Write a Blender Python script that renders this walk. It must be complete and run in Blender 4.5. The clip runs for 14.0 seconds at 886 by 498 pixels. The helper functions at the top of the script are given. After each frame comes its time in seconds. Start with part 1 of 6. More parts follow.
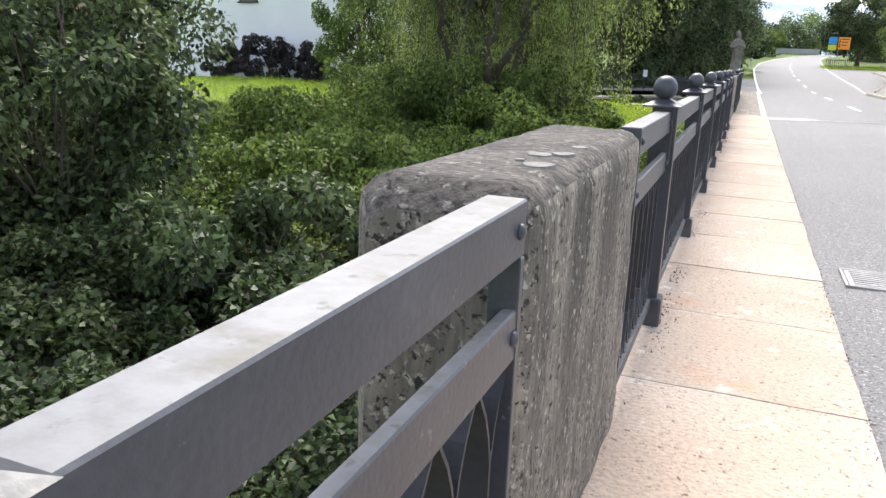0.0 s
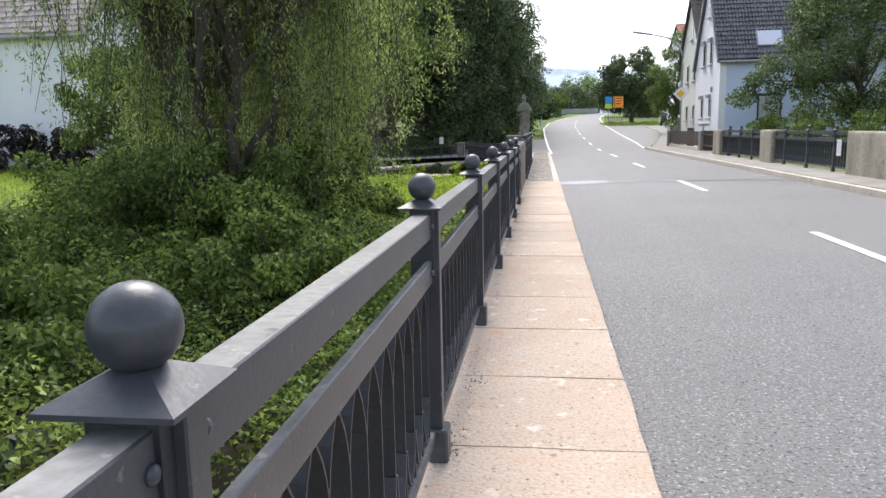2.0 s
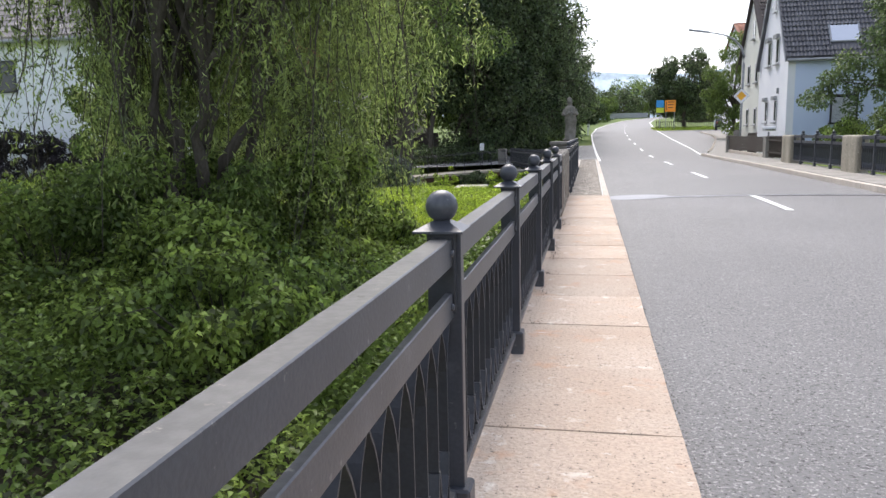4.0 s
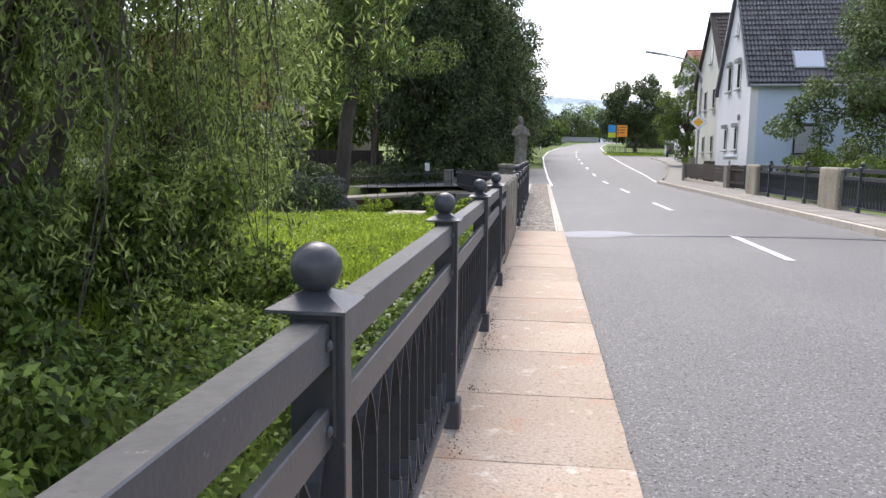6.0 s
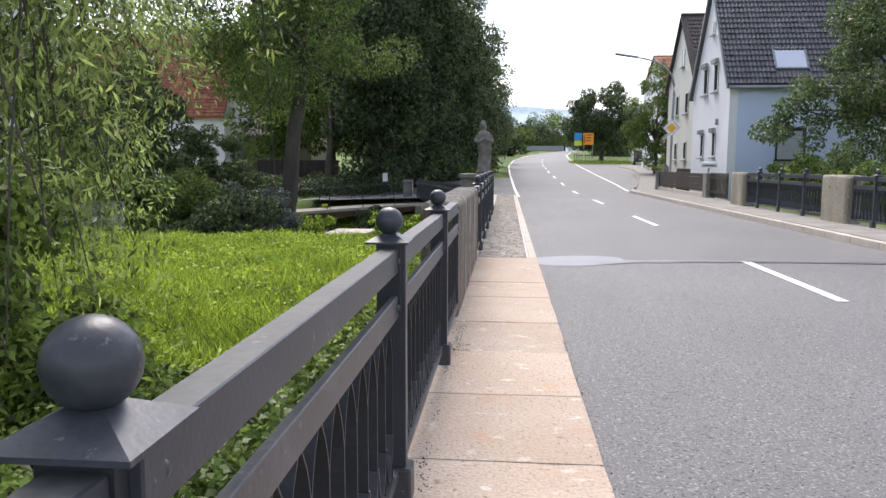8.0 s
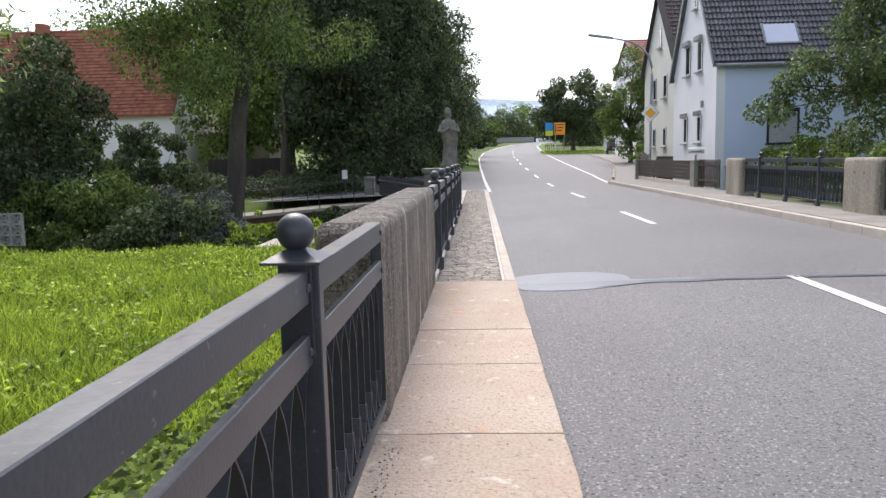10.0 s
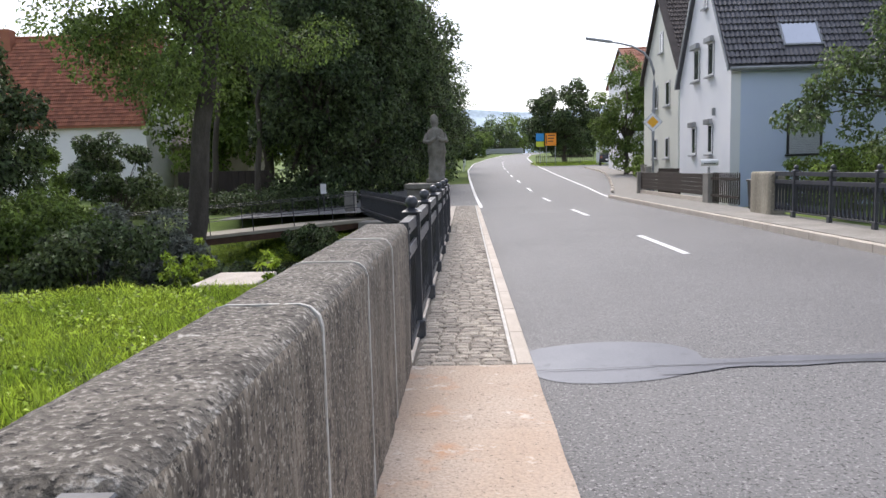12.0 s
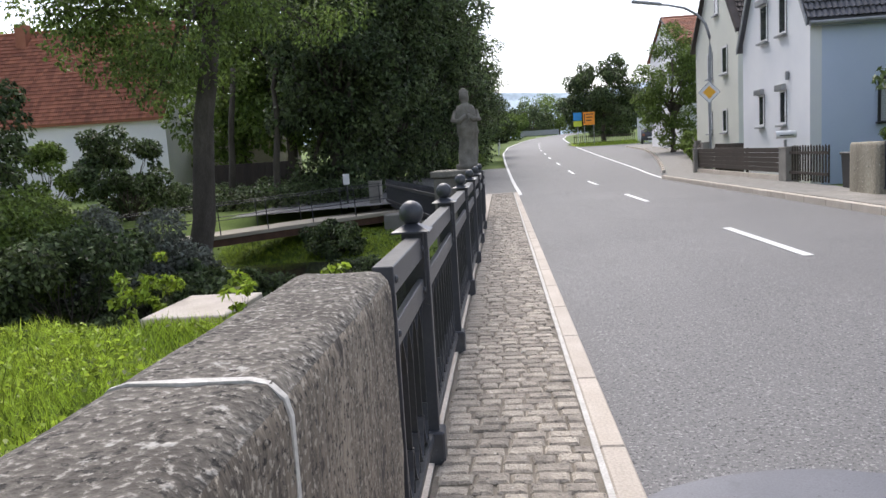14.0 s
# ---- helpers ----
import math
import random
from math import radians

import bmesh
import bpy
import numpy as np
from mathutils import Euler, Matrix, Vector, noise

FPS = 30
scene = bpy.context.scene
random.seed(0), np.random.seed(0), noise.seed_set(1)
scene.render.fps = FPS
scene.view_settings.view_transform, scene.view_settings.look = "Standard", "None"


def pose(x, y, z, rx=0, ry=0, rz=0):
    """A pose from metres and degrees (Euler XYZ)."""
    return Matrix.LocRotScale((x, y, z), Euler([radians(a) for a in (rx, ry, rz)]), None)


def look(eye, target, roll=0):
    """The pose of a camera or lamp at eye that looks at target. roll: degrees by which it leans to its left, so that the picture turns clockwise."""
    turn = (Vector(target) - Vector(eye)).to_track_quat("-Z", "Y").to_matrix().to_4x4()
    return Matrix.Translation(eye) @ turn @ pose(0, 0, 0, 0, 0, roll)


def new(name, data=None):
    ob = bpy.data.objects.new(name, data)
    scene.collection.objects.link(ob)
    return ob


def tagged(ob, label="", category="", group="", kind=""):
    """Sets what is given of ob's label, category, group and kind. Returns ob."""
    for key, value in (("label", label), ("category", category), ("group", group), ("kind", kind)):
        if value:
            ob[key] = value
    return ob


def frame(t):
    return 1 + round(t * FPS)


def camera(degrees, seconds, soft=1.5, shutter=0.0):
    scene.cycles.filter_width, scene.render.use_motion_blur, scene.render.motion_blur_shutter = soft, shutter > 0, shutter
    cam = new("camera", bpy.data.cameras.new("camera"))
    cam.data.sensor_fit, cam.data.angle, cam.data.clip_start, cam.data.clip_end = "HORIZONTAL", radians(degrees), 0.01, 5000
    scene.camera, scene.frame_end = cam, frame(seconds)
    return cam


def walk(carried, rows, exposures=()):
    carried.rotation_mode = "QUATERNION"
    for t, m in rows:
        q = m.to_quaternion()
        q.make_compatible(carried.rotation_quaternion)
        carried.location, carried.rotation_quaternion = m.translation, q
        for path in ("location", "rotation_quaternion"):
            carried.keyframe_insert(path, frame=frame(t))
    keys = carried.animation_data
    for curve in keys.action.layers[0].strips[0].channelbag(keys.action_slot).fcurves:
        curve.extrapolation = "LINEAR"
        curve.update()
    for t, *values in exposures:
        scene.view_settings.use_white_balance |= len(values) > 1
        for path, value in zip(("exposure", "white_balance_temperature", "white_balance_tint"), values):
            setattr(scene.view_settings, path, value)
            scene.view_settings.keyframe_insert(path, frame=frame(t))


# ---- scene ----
cam = camera(62.0, 14.0)
PATH = [
    (0, (0.345, -0.401, 1.163), (-0.367, 1.399, 0.659), 2.1),
    (0.5, (0.369, 0.261, 1.21), (-0.108, 2.154, 0.776), -0.6),
    (1, (0.443, 0.912, 1.247), (0.072, 2.85, 0.919), -0.9),
    (1.5, (0.473, 1.532, 1.274), (0.23, 3.5, 1.008), -2.0),
    (2, (0.458, 2.251, 1.276), (0.192, 4.207, 0.957), -1.1),
    (2.5, (0.449, 2.862, 1.3), (0.257, 4.83, 1.002), -1.4),
    (3, (0.467, 3.474, 1.299), (0.117, 5.419, 0.988), -1.7),
    (5.3, (0.478, 6.559, 1.277), (0.081, 8.5, 1.005), -1.0),
    (5.5, (0.451, 6.89, 1.309), (0.215, 8.859, 1.053), -1.8),
    (6, (0.452, 7.581, 1.293), (0.194, 9.548, 1.039), 0.6),
    (6.5, (0.464, 8.267, 1.291), (0.389, 10.25, 1.035), -1.2),
    (7, (0.457, 8.934, 1.274), (0.259, 10.91, 1.039), -0.2),
    (7.5, (0.446, 9.633, 1.274), (0.36, 11.618, 1.046), -1.3),
    (8, (0.446, 10.255, 1.277), (0.276, 12.235, 1.049), 0.2),
    (8.2, (0.431, 10.489, 1.301), (0.368, 12.467, 1.014), -1.3),
    (10.3, (0.512, 13.32, 1.252), (0.392, 15.302, 1.011), -1.5),
    (10.5, (0.501, 13.557, 1.275), (0.324, 15.533, 1.022), -0.7),
    (11, (0.475, 14.191, 1.291), (0.34, 16.172, 1.054), -0.4),
    (11.5, (0.479, 14.867, 1.292), (0.347, 16.854, 1.111), -1.0),
    (12, (0.45, 15.545, 1.319), (0.382, 17.532, 1.104), -1.5),
    (12.5, (0.432, 16.196, 1.307), (0.433, 18.184, 1.09), 0.4),
    (13, (0.425, 16.88, 1.323), (0.439, 18.867, 1.1), -1.1),
    (13.5, (0.42, 17.576, 1.29), (0.264, 19.551, 1.02), -0.7),
    (14, (0.398, 18.289, 1.295), (0.229, 20.266, 1.045), -3.5),
]
walk(cam, [(t, look(eye, target, roll)) for t, eye, target, roll in PATH], [(0, 1.6, 6550, 12), (1.2, 1.35, 6500, 12), (3, 1.25, 6450, 13), (7.5, 1.15, 6450, 15), (11, 1.05, 6450, 15), (14, 0.95, 6450, 14)])

# ---------------------------------------------------------------- light
SUN_EL, SUN_AZ = radians(52), radians(-14)      # azimuth from +y towards +x
world = bpy.data.worlds.new("sky")
scene.world = world
world.use_nodes = True
wn, wl = world.node_tree.nodes, world.node_tree.links
sky = wn.new("ShaderNodeTexSky")
sky.sky_type = "NISHITA"
sky.sun_disc = False
sky.sun_elevation, sky.sun_rotation = SUN_EL, SUN_AZ
sky.air_density, sky.dust_density, sky.ozone_density = 1.0, 2.0, 1.5
haze = wn.new("ShaderNodeHueSaturation")        # thin white cloud veil
haze.inputs["Saturation"].default_value = 0.55
wl.new(sky.outputs[0], haze.inputs["Color"])
wl.new(haze.outputs[0], wn["Background"].inputs[0])
wn["Background"].inputs[1].default_value = 0.15
sun_data = bpy.data.lights.new("sun", "SUN")
sun_data.energy, sun_data.angle, sun_data.color = 1.5, radians(32), (1.0, 0.95, 0.87)
sun = new("sun", sun_data)
sun_way = Vector((math.sin(SUN_AZ) * math.cos(SUN_EL), math.cos(SUN_AZ) * math.cos(SUN_EL), math.sin(SUN_EL)))
sun.matrix_world = look(sun_way * 60, (0, 0, 0))

# ---------------------------------------------------------------- materials
def mat(name, c1, c2, rough=0.8, scale=6.0, fine=60.0, bump=0.15, metal=0.0, c3=None, spread=0.5, vary=0.0,
        stretch=(1, 1, 1), island=False, translucent=0.0, fine_mix=0.35, bump_fine=True, spec=0.5, flecks=()):
    """Two-scale procedural surface: broad stains of c1 to c2 (c3 for specks), fine grain, relief."""
    m = bpy.data.materials.new(name)
    m.use_nodes = True
    n, l = m.node_tree.nodes, m.node_tree.links
    b = n["Principled BSDF"]
    b.inputs["Roughness"].default_value = rough
    b.inputs["Metallic"].default_value = metal
    b.inputs["Specular IOR Level"].default_value = spec
    tc = n.new("ShaderNodeTexCoord")
    mp = n.new("ShaderNodeMapping")
    mp.inputs["Scale"].default_value = stretch
    geo = n.new("ShaderNodeNewGeometry")
    l.new(geo.outputs["Position"], mp.inputs["Vector"])
    big, small = n.new("ShaderNodeTexNoise"), n.new("ShaderNodeTexNoise")
    big.inputs["Scale"].default_value, big.inputs["Detail"].default_value = scale, 5
    small.inputs["Scale"].default_value, small.inputs["Detail"].default_value = fine, 3
    l.new(mp.outputs[0], big.inputs["Vector"]), l.new(mp.outputs[0], small.inputs["Vector"])
    ramp = n.new("ShaderNodeValToRGB")
    ramp.color_ramp.elements[0].position, ramp.color_ramp.elements[1].position = 0.5 - spread / 2.5, 0.5 + spread / 2.5
    ramp.color_ramp.elements[0].color, ramp.color_ramp.elements[1].color = (*c1, 1), (*c2, 1)
    l.new(big.outputs["Fac"], ramp.inputs[0])
    ramp2 = n.new("ShaderNodeValToRGB")
    dark = c3 or tuple(0.55 * v for v in c1)
    ramp2.color_ramp.elements[0].position, ramp2.color_ramp.elements[1].position = 0.38, 0.6
    ramp2.color_ramp.elements[0].color = (0, 0, 0, 1)
    l.new(small.outputs["Fac"], ramp2.inputs[0])
    mix = n.new("ShaderNodeMix")
    mix.data_type = "RGBA"
    mix.inputs[6].default_value = (*dark, 1)
    l.new(ramp.outputs[0], mix.inputs[7])
    keep = n.new("ShaderNodeMapRange")
    keep.inputs[3].default_value = 1 - fine_mix
    l.new(ramp2.outputs[0], keep.inputs[0]), l.new(keep.outputs[0], mix.inputs[0])
    out = mix.outputs[2]
    for f_scale, f_from, f_to, f_colour in flecks:
        fn, fr, fm = n.new("ShaderNodeTexNoise"), n.new("ShaderNodeMapRange"), n.new("ShaderNodeMix")
        fn.inputs["Scale"].default_value, fn.inputs["Detail"].default_value, fn.inputs["Roughness"].default_value = f_scale, 4, 0.65
        l.new(geo.outputs["Position"], fn.inputs["Vector"])
        fr.inputs[1].default_value, fr.inputs[2].default_value = f_from, f_to
        l.new(fn.outputs["Fac"], fr.inputs[0])
        fm.data_type = "RGBA"
        fm.inputs[7].default_value = (*f_colour, 1)
        l.new(fr.outputs[0], fm.inputs[0]), l.new(out, fm.inputs[6])
        out = fm.outputs[2]
    if vary:
        rnd = geo.outputs["Random Per Island"] if island else n.new("ShaderNodeObjectInfo").outputs["Random"]
        mr = n.new("ShaderNodeMapRange")
        mr.inputs[3].default_value, mr.inputs[4].default_value = 1 - vary, 1 + vary
        l.new(rnd, mr.inputs[0])
        hs = n.new("ShaderNodeHueSaturation")
        l.new(mr.outputs[0], hs.inputs["Value"]), l.new(out, hs.inputs["Color"])
        out = hs.outputs[0]
    l.new(out, b.inputs["Base Color"])
    if bump:
        bp = n.new("ShaderNodeBump")
        bp.inputs["Strength"].default_value, bp.inputs["Distance"].default_value = bump, 0.02
        l.new((small if bump_fine else big).outputs["Fac"], bp.inputs["Height"])
        l.new(bp.outputs[0], b.inputs["Normal"])
    if translucent:
        tr = n.new("ShaderNodeBsdfTranslucent")
        l.new(out, tr.inputs["Color"])
        ms = n.new("ShaderNodeMixShader")
        ms.inputs[0].default_value = translucent
        l.new(b.outputs[0], ms.inputs[1]), l.new(tr.outputs[0], ms.inputs[2])
        l.new(ms.outputs[0], n["Material Output"].inputs["Surface"])
    return m


M = {}
M["asphalt"] = mat("asphalt", (0.132, 0.13, 0.13), (0.18, 0.177, 0.175), 0.72, 0.3, 60, 0.6, c3=(0.085, 0.083, 0.08), fine_mix=0.45, flecks=((58, 0.57, 0.62, (0.31, 0.306, 0.295)), (50, 0.43, 0.38, (0.04, 0.04, 0.04)), (1.1, 0.66, 0.78, (0.12, 0.12, 0.12))))
M["patch"] = mat("asphalt_patch", (0.11, 0.112, 0.125), (0.155, 0.156, 0.17), 0.4, 2.0, 120, 0.06, flecks=((7, 0.6, 0.7, (0.09, 0.09, 0.1)), (24, 0.66, 0.7, (0.05, 0.05, 0.055))))
M["seam"] = mat("bitumen_seam", (0.04, 0.04, 0.042), (0.06, 0.06, 0.06), 0.5, 5, 80, 0.1)
M["paint"] = mat("road_paint", (0.62, 0.62, 0.6), (0.8, 0.8, 0.78), 0.6, 4, 70, 0.1, c3=(0.3, 0.3, 0.3), fine_mix=0.25)
M["slab"] = mat("paving_slab", (0.43, 0.312, 0.222), (0.55, 0.47, 0.39), 0.88, 1.3, 55, 0.45, c3=(0.31, 0.245, 0.195), vary=0.08, fine_mix=0.45, spread=0.8, flecks=((38, 0.39, 0.33, (0.16, 0.13, 0.1)), (2.3, 0.58, 0.74, (0.5, 0.3, 0.18)), (6, 0.6, 0.7, (0.62, 0.57, 0.5)), (13, 0.64, 0.71, (0.24, 0.195, 0.15)), (75, 0.37, 0.32, (0.1, 0.085, 0.07))))
M["kerbstone"] = mat("kerb_stone", (0.48, 0.42, 0.35), (0.60, 0.54, 0.47), 0.85, 3, 80, 0.3, vary=0.06)
M["screen_block"] = mat("stained_white_block", (0.26, 0.265, 0.26), (0.4, 0.4, 0.39), 0.9, 6, 60, 0.2)
M["mortar"] = mat("mortar", (0.5, 0.48, 0.44), (0.66, 0.64, 0.6), 0.9, 8, 90, 0.2)
M["cobble"] = mat("cobble", (0.23, 0.2, 0.165), (0.46, 0.405, 0.33), 0.78, 9, 70, 0.6, vary=0.28, flecks=((34, 0.4, 0.34, (0.09, 0.08, 0.068)), (20, 0.64, 0.72, (0.58, 0.54, 0.47))))
M["cobble_rest"] = mat("cobble_joined", (0.23, 0.2, 0.165), (0.46, 0.405, 0.33), 0.78, 9, 70, 0.6, vary=0.28, island=True)
M["pavers"] = mat("small_pavers", (0.2, 0.19, 0.17), (0.3, 0.285, 0.26), 0.85, 5, 25, 0.4, c3=(0.12, 0.11, 0.1), fine_mix=0.4)
M["sand"] = mat("joint_sand", (0.16, 0.14, 0.112), (0.24, 0.21, 0.17), 0.95, 12, 120, 0.2)
M["concrete"] = mat("old_concrete", (0.2, 0.19, 0.17), (0.3, 0.28, 0.25), 0.9, 2.5, 60, 0.3)
M["beige_stone"] = mat("beige_render", (0.36, 0.32, 0.25), (0.46, 0.41, 0.33), 0.9, 1.2, 50, 0.25)
M["parapet"] = mat("weathered_granite", (0.1, 0.082, 0.063), (0.3, 0.25, 0.192), 0.95, 6.0, 45, 0.5, c3=(0.05, 0.042, 0.034), fine_mix=0.5, stretch=(1, 1, 0.18), spread=0.42, flecks=((60, 0.54, 0.62, (0.36, 0.32, 0.26)), (70, 0.45, 0.37, (0.03, 0.026, 0.022)), (9, 0.6, 0.68, (0.06, 0.05, 0.042))))
M["parapet_dark"] = mat("streaked_granite", (0.09, 0.078, 0.063), (0.29, 0.255, 0.205), 0.95, 7.0, 45, 0.6, c3=(0.055, 0.047, 0.04), fine_mix=0.5, stretch=(1, 1, 0.2), spread=0.4, flecks=((46, 0.57, 0.65, (0.38, 0.345, 0.285)), (60, 0.44, 0.38, (0.03, 0.027, 0.024)), (3, 0.56, 0.72, (0.1, 0.085, 0.07))))
M["parapet_pale"] = mat("lichen_mottled_granite", (0.09, 0.079, 0.066), (0.22, 0.2, 0.17), 0.95, 5.0, 60, 0.6, c3=(0.045, 0.04, 0.034), fine_mix=0.55, spread=0.45, flecks=((60, 0.55, 0.64, (0.34, 0.32, 0.285)), (48, 0.44, 0.38, (0.03, 0.027, 0.023)), (17, 0.64, 0.7, (0.4, 0.385, 0.35)), (6, 0.71, 0.76, (0.3, 0.22, 0.08))))
M["lichen"] = mat("lichen", (0.19, 0.185, 0.17), (0.3, 0.29, 0.265), 0.95, 20, 90, 0.3)
M["pier_stone"] = mat("stained_pale_stone", (0.2, 0.178, 0.135), (0.4, 0.365, 0.285), 0.92, 2.2, 50, 0.4, stretch=(1, 1, 0.25), c3=(0.12, 0.105, 0.08), fine_mix=0.4, flecks=((30, 0.58, 0.66, (0.46, 0.43, 0.36)), (9, 0.62, 0.7, (0.1, 0.09, 0.07))))
M["far_paving"] = mat("worn_grey_paving", (0.22, 0.205, 0.18), (0.34, 0.32, 0.285), 0.88, 1.5, 45, 0.35, c3=(0.13, 0.12, 0.105), fine_mix=0.4, flecks=((20, 0.62, 0.7, (0.42, 0.4, 0.36)),))
M["dirt"] = mat("dark_grit", (0.05, 0.042, 0.032), (0.12, 0.1, 0.075), 0.95, 14, 90, 0.4, vary=0.5, island=True)
M["parapet_top"] = mat("dark_lichened_granite", (0.05, 0.044, 0.039), (0.13, 0.114, 0.098), 0.95, 4.0, 45, 0.5, c3=(0.032, 0.028, 0.025), fine_mix=0.5, spread=0.5, flecks=((40, 0.56, 0.66, (0.21, 0.195, 0.17)), (56, 0.45, 0.37, (0.02, 0.018, 0.017)), (5, 0.7, 0.73, (0.33, 0.32, 0.285))))
M["iron"] = mat("painted_iron", (0.04, 0.043, 0.052), (0.06, 0.064, 0.075), 0.38, 5, 90, 0.05, fine_mix=0.25, flecks=((5, 0.6, 0.75, (0.085, 0.09, 0.1)), (30, 0.66, 0.7, (0.14, 0.14, 0.14))))
# rail-top paints: dirt flecks over greys that carry painted sky sheen
M["iron_top"] = mat("flecked_rail_sky_sheen", (0.15, 0.152, 0.152), (0.27, 0.265, 0.25), 0.4, 5, 40, 0.06, c3=(0.08, 0.081, 0.08), fine_mix=0.4, flecks=((26, 0.62, 0.7, (0.36, 0.35, 0.31)), (14, 0.64, 0.69, (0.06, 0.06, 0.058))))
M["iron_pale"] = mat("flecked_rail_bright_sheen", (0.17, 0.17, 0.172), (0.25, 0.25, 0.248), 0.45, 4, 40, 0.06, c3=(0.13, 0.128, 0.118), fine_mix=0.4, flecks=((9, 0.56, 0.7, (0.13, 0.122, 0.1)), (22, 0.6, 0.68, (0.1, 0.094, 0.08))))
M["iron_mid"] = mat("flecked_rail_dim_sheen", (0.07, 0.071, 0.074), (0.12, 0.119, 0.115), 0.4, 5, 40, 0.06, c3=(0.04, 0.041, 0.042), fine_mix=0.4, flecks=((26, 0.64, 0.7, (0.22, 0.21, 0.18)), (14, 0.66, 0.71, (0.03, 0.03, 0.03))))
M["iron_dark"] = mat("dark_iron", (0.022, 0.023, 0.028), (0.034, 0.035, 0.04), 0.5, 6, 80, 0.05)
M["soil"] = mat("soil", (0.035, 0.03, 0.02), (0.06, 0.05, 0.03), 1.0, 3, 40, 0.4)
M["ground"] = mat("meadow_ground", (0.075, 0.12, 0.02), (0.15, 0.215, 0.035), 1.0, 0.8, 30, 0.5)
M["grass"] = mat("grass_blades", (0.21, 0.315, 0.033), (0.49, 0.6, 0.08), 0.5, 0.9, 20, 0, vary=0.75, island=True, translucent=0.42, spec=0.35)
M["leaf"] = mat("broad_leaf", (0.1, 0.16, 0.038), (0.2, 0.275, 0.065), 0.5, 0.8, 20, 0, vary=0.65, island=True, translucent=0.44, spec=0.35)
M["bramble"] = mat("bramble_leaf", (0.115, 0.19, 0.045), (0.34, 0.43, 0.1), 0.45, 0.6, 20, 0, vary=0.85, island=True, translucent=0.48, spec=0.4)
M["willow"] = mat("willow_leaf", (0.15, 0.21, 0.065), (0.36, 0.43, 0.13), 0.4, 1.2, 20, 0, vary=0.8, island=True, translucent=0.55, spec=0.45)
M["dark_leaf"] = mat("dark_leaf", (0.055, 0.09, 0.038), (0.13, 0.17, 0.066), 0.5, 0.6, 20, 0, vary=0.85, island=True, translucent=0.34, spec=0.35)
M["grey_leaf"] = mat("grey_green_leaf", (0.1, 0.12, 0.09), (0.24, 0.26, 0.21), 0.35, 0.6, 20, 0, vary=0.6, island=True, translucent=0.25)
M["fruit_leaf"] = mat("fruit_tree_leaf", (0.085, 0.135, 0.05), (0.18, 0.235, 0.085), 0.42, 0.8, 20, 0, vary=0.75, island=True, translucent=0.4, spec=0.4)
M["purple_leaf"] = mat("purple_leaf", (0.03, 0.022, 0.03), (0.05, 0.04, 0.045), 0.5, 1, 20, 0, vary=0.4, island=True, translucent=0.2)
M["bark"] = mat("bark", (0.06, 0.05, 0.038), (0.11, 0.095, 0.075), 0.95, 5, 40, 0.8, stretch=(1, 1, 0.3))
M["white_wall"] = mat("white_render", (0.74, 0.75, 0.78), (0.81, 0.815, 0.83), 0.9, 0.7, 60, 0.15, fine_mix=0.06)
# the house front's bluish shade is put into this render colour
M["blue_wall"] = mat("blue_shaded_render", (0.53, 0.615, 0.79), (0.6, 0.68, 0.84), 0.9, 0.5, 60, 0.15, fine_mix=0.06)
M["mint_wall"] = mat("pale_mint_render", (0.6, 0.68, 0.6), (0.66, 0.73, 0.65), 0.9, 0.5, 60, 0.15, fine_mix=0.06)
M["tile_dark"] = mat("dark_roof_tile", (0.07, 0.07, 0.079), (0.115, 0.115, 0.128), 0.33, 3, 40, 0.1, vary=0.22)
M["tile_dark_rest"] = mat("dark_roof_tile_joined", (0.07, 0.07, 0.079), (0.115, 0.115, 0.128), 0.33, 3, 40, 0.1, vary=0.22, island=True)
M["tile_brown"] = mat("brown_roof_tile", (0.045, 0.035, 0.033), (0.075, 0.06, 0.055), 0.7, 3, 40, 0.2, vary=0.2, island=True)
M["tile_red"] = mat("red_roof_tile", (0.24, 0.085, 0.05), (0.36, 0.14, 0.08), 0.8, 1.0, 30, 0.2, vary=0.25, island=True)
M["tile_pale"] = mat("pale_roof_tile", (0.36, 0.31, 0.29), (0.46, 0.41, 0.38), 0.8, 1.0, 30, 0.2, vary=0.2, island=True)
M["wood"] = mat("weathered_wood", (0.07, 0.055, 0.042), (0.12, 0.095, 0.075), 0.85, 4, 50, 0.3, stretch=(1, 1, 0.2), vary=0.15)
M["dark_wood"] = mat("dark_stained_wood", (0.03, 0.022, 0.017), (0.055, 0.04, 0.03), 0.7, 4, 50, 0.25, stretch=(1, 1, 0.2))
M["glass"] = mat("window_glass", (0.03, 0.035, 0.04), (0.045, 0.05, 0.055), 0.05, 2, 10, 0)
M["sky_glass"] = mat("roof_window_glass", (0.75, 0.78, 0.8), (0.8, 0.82, 0.84), 0.06, 2, 10, 0, metal=1.0, fine_mix=0.02)
M["white"] = mat("white_plastic", (0.7, 0.7, 0.7), (0.8, 0.8, 0.8), 0.4, 4, 50, 0.03, fine_mix=0.05)
M["grey_metal"] = mat("galvanised_steel", (0.3, 0.31, 0.32), (0.4, 0.41, 0.42), 0.45, 6, 60, 0.05, metal=0.6)
M["yellow"] = mat("sign_yellow", (0.85, 0.42, 0.02), (0.9, 0.46, 0.03), 0.4, 4, 50, 0, fine_mix=0.02)
M["orange"] = mat("sign_orange", (0.9, 0.3, 0.01), (0.95, 0.34, 0.02), 0.4, 4, 50, 0, fine_mix=0.02)
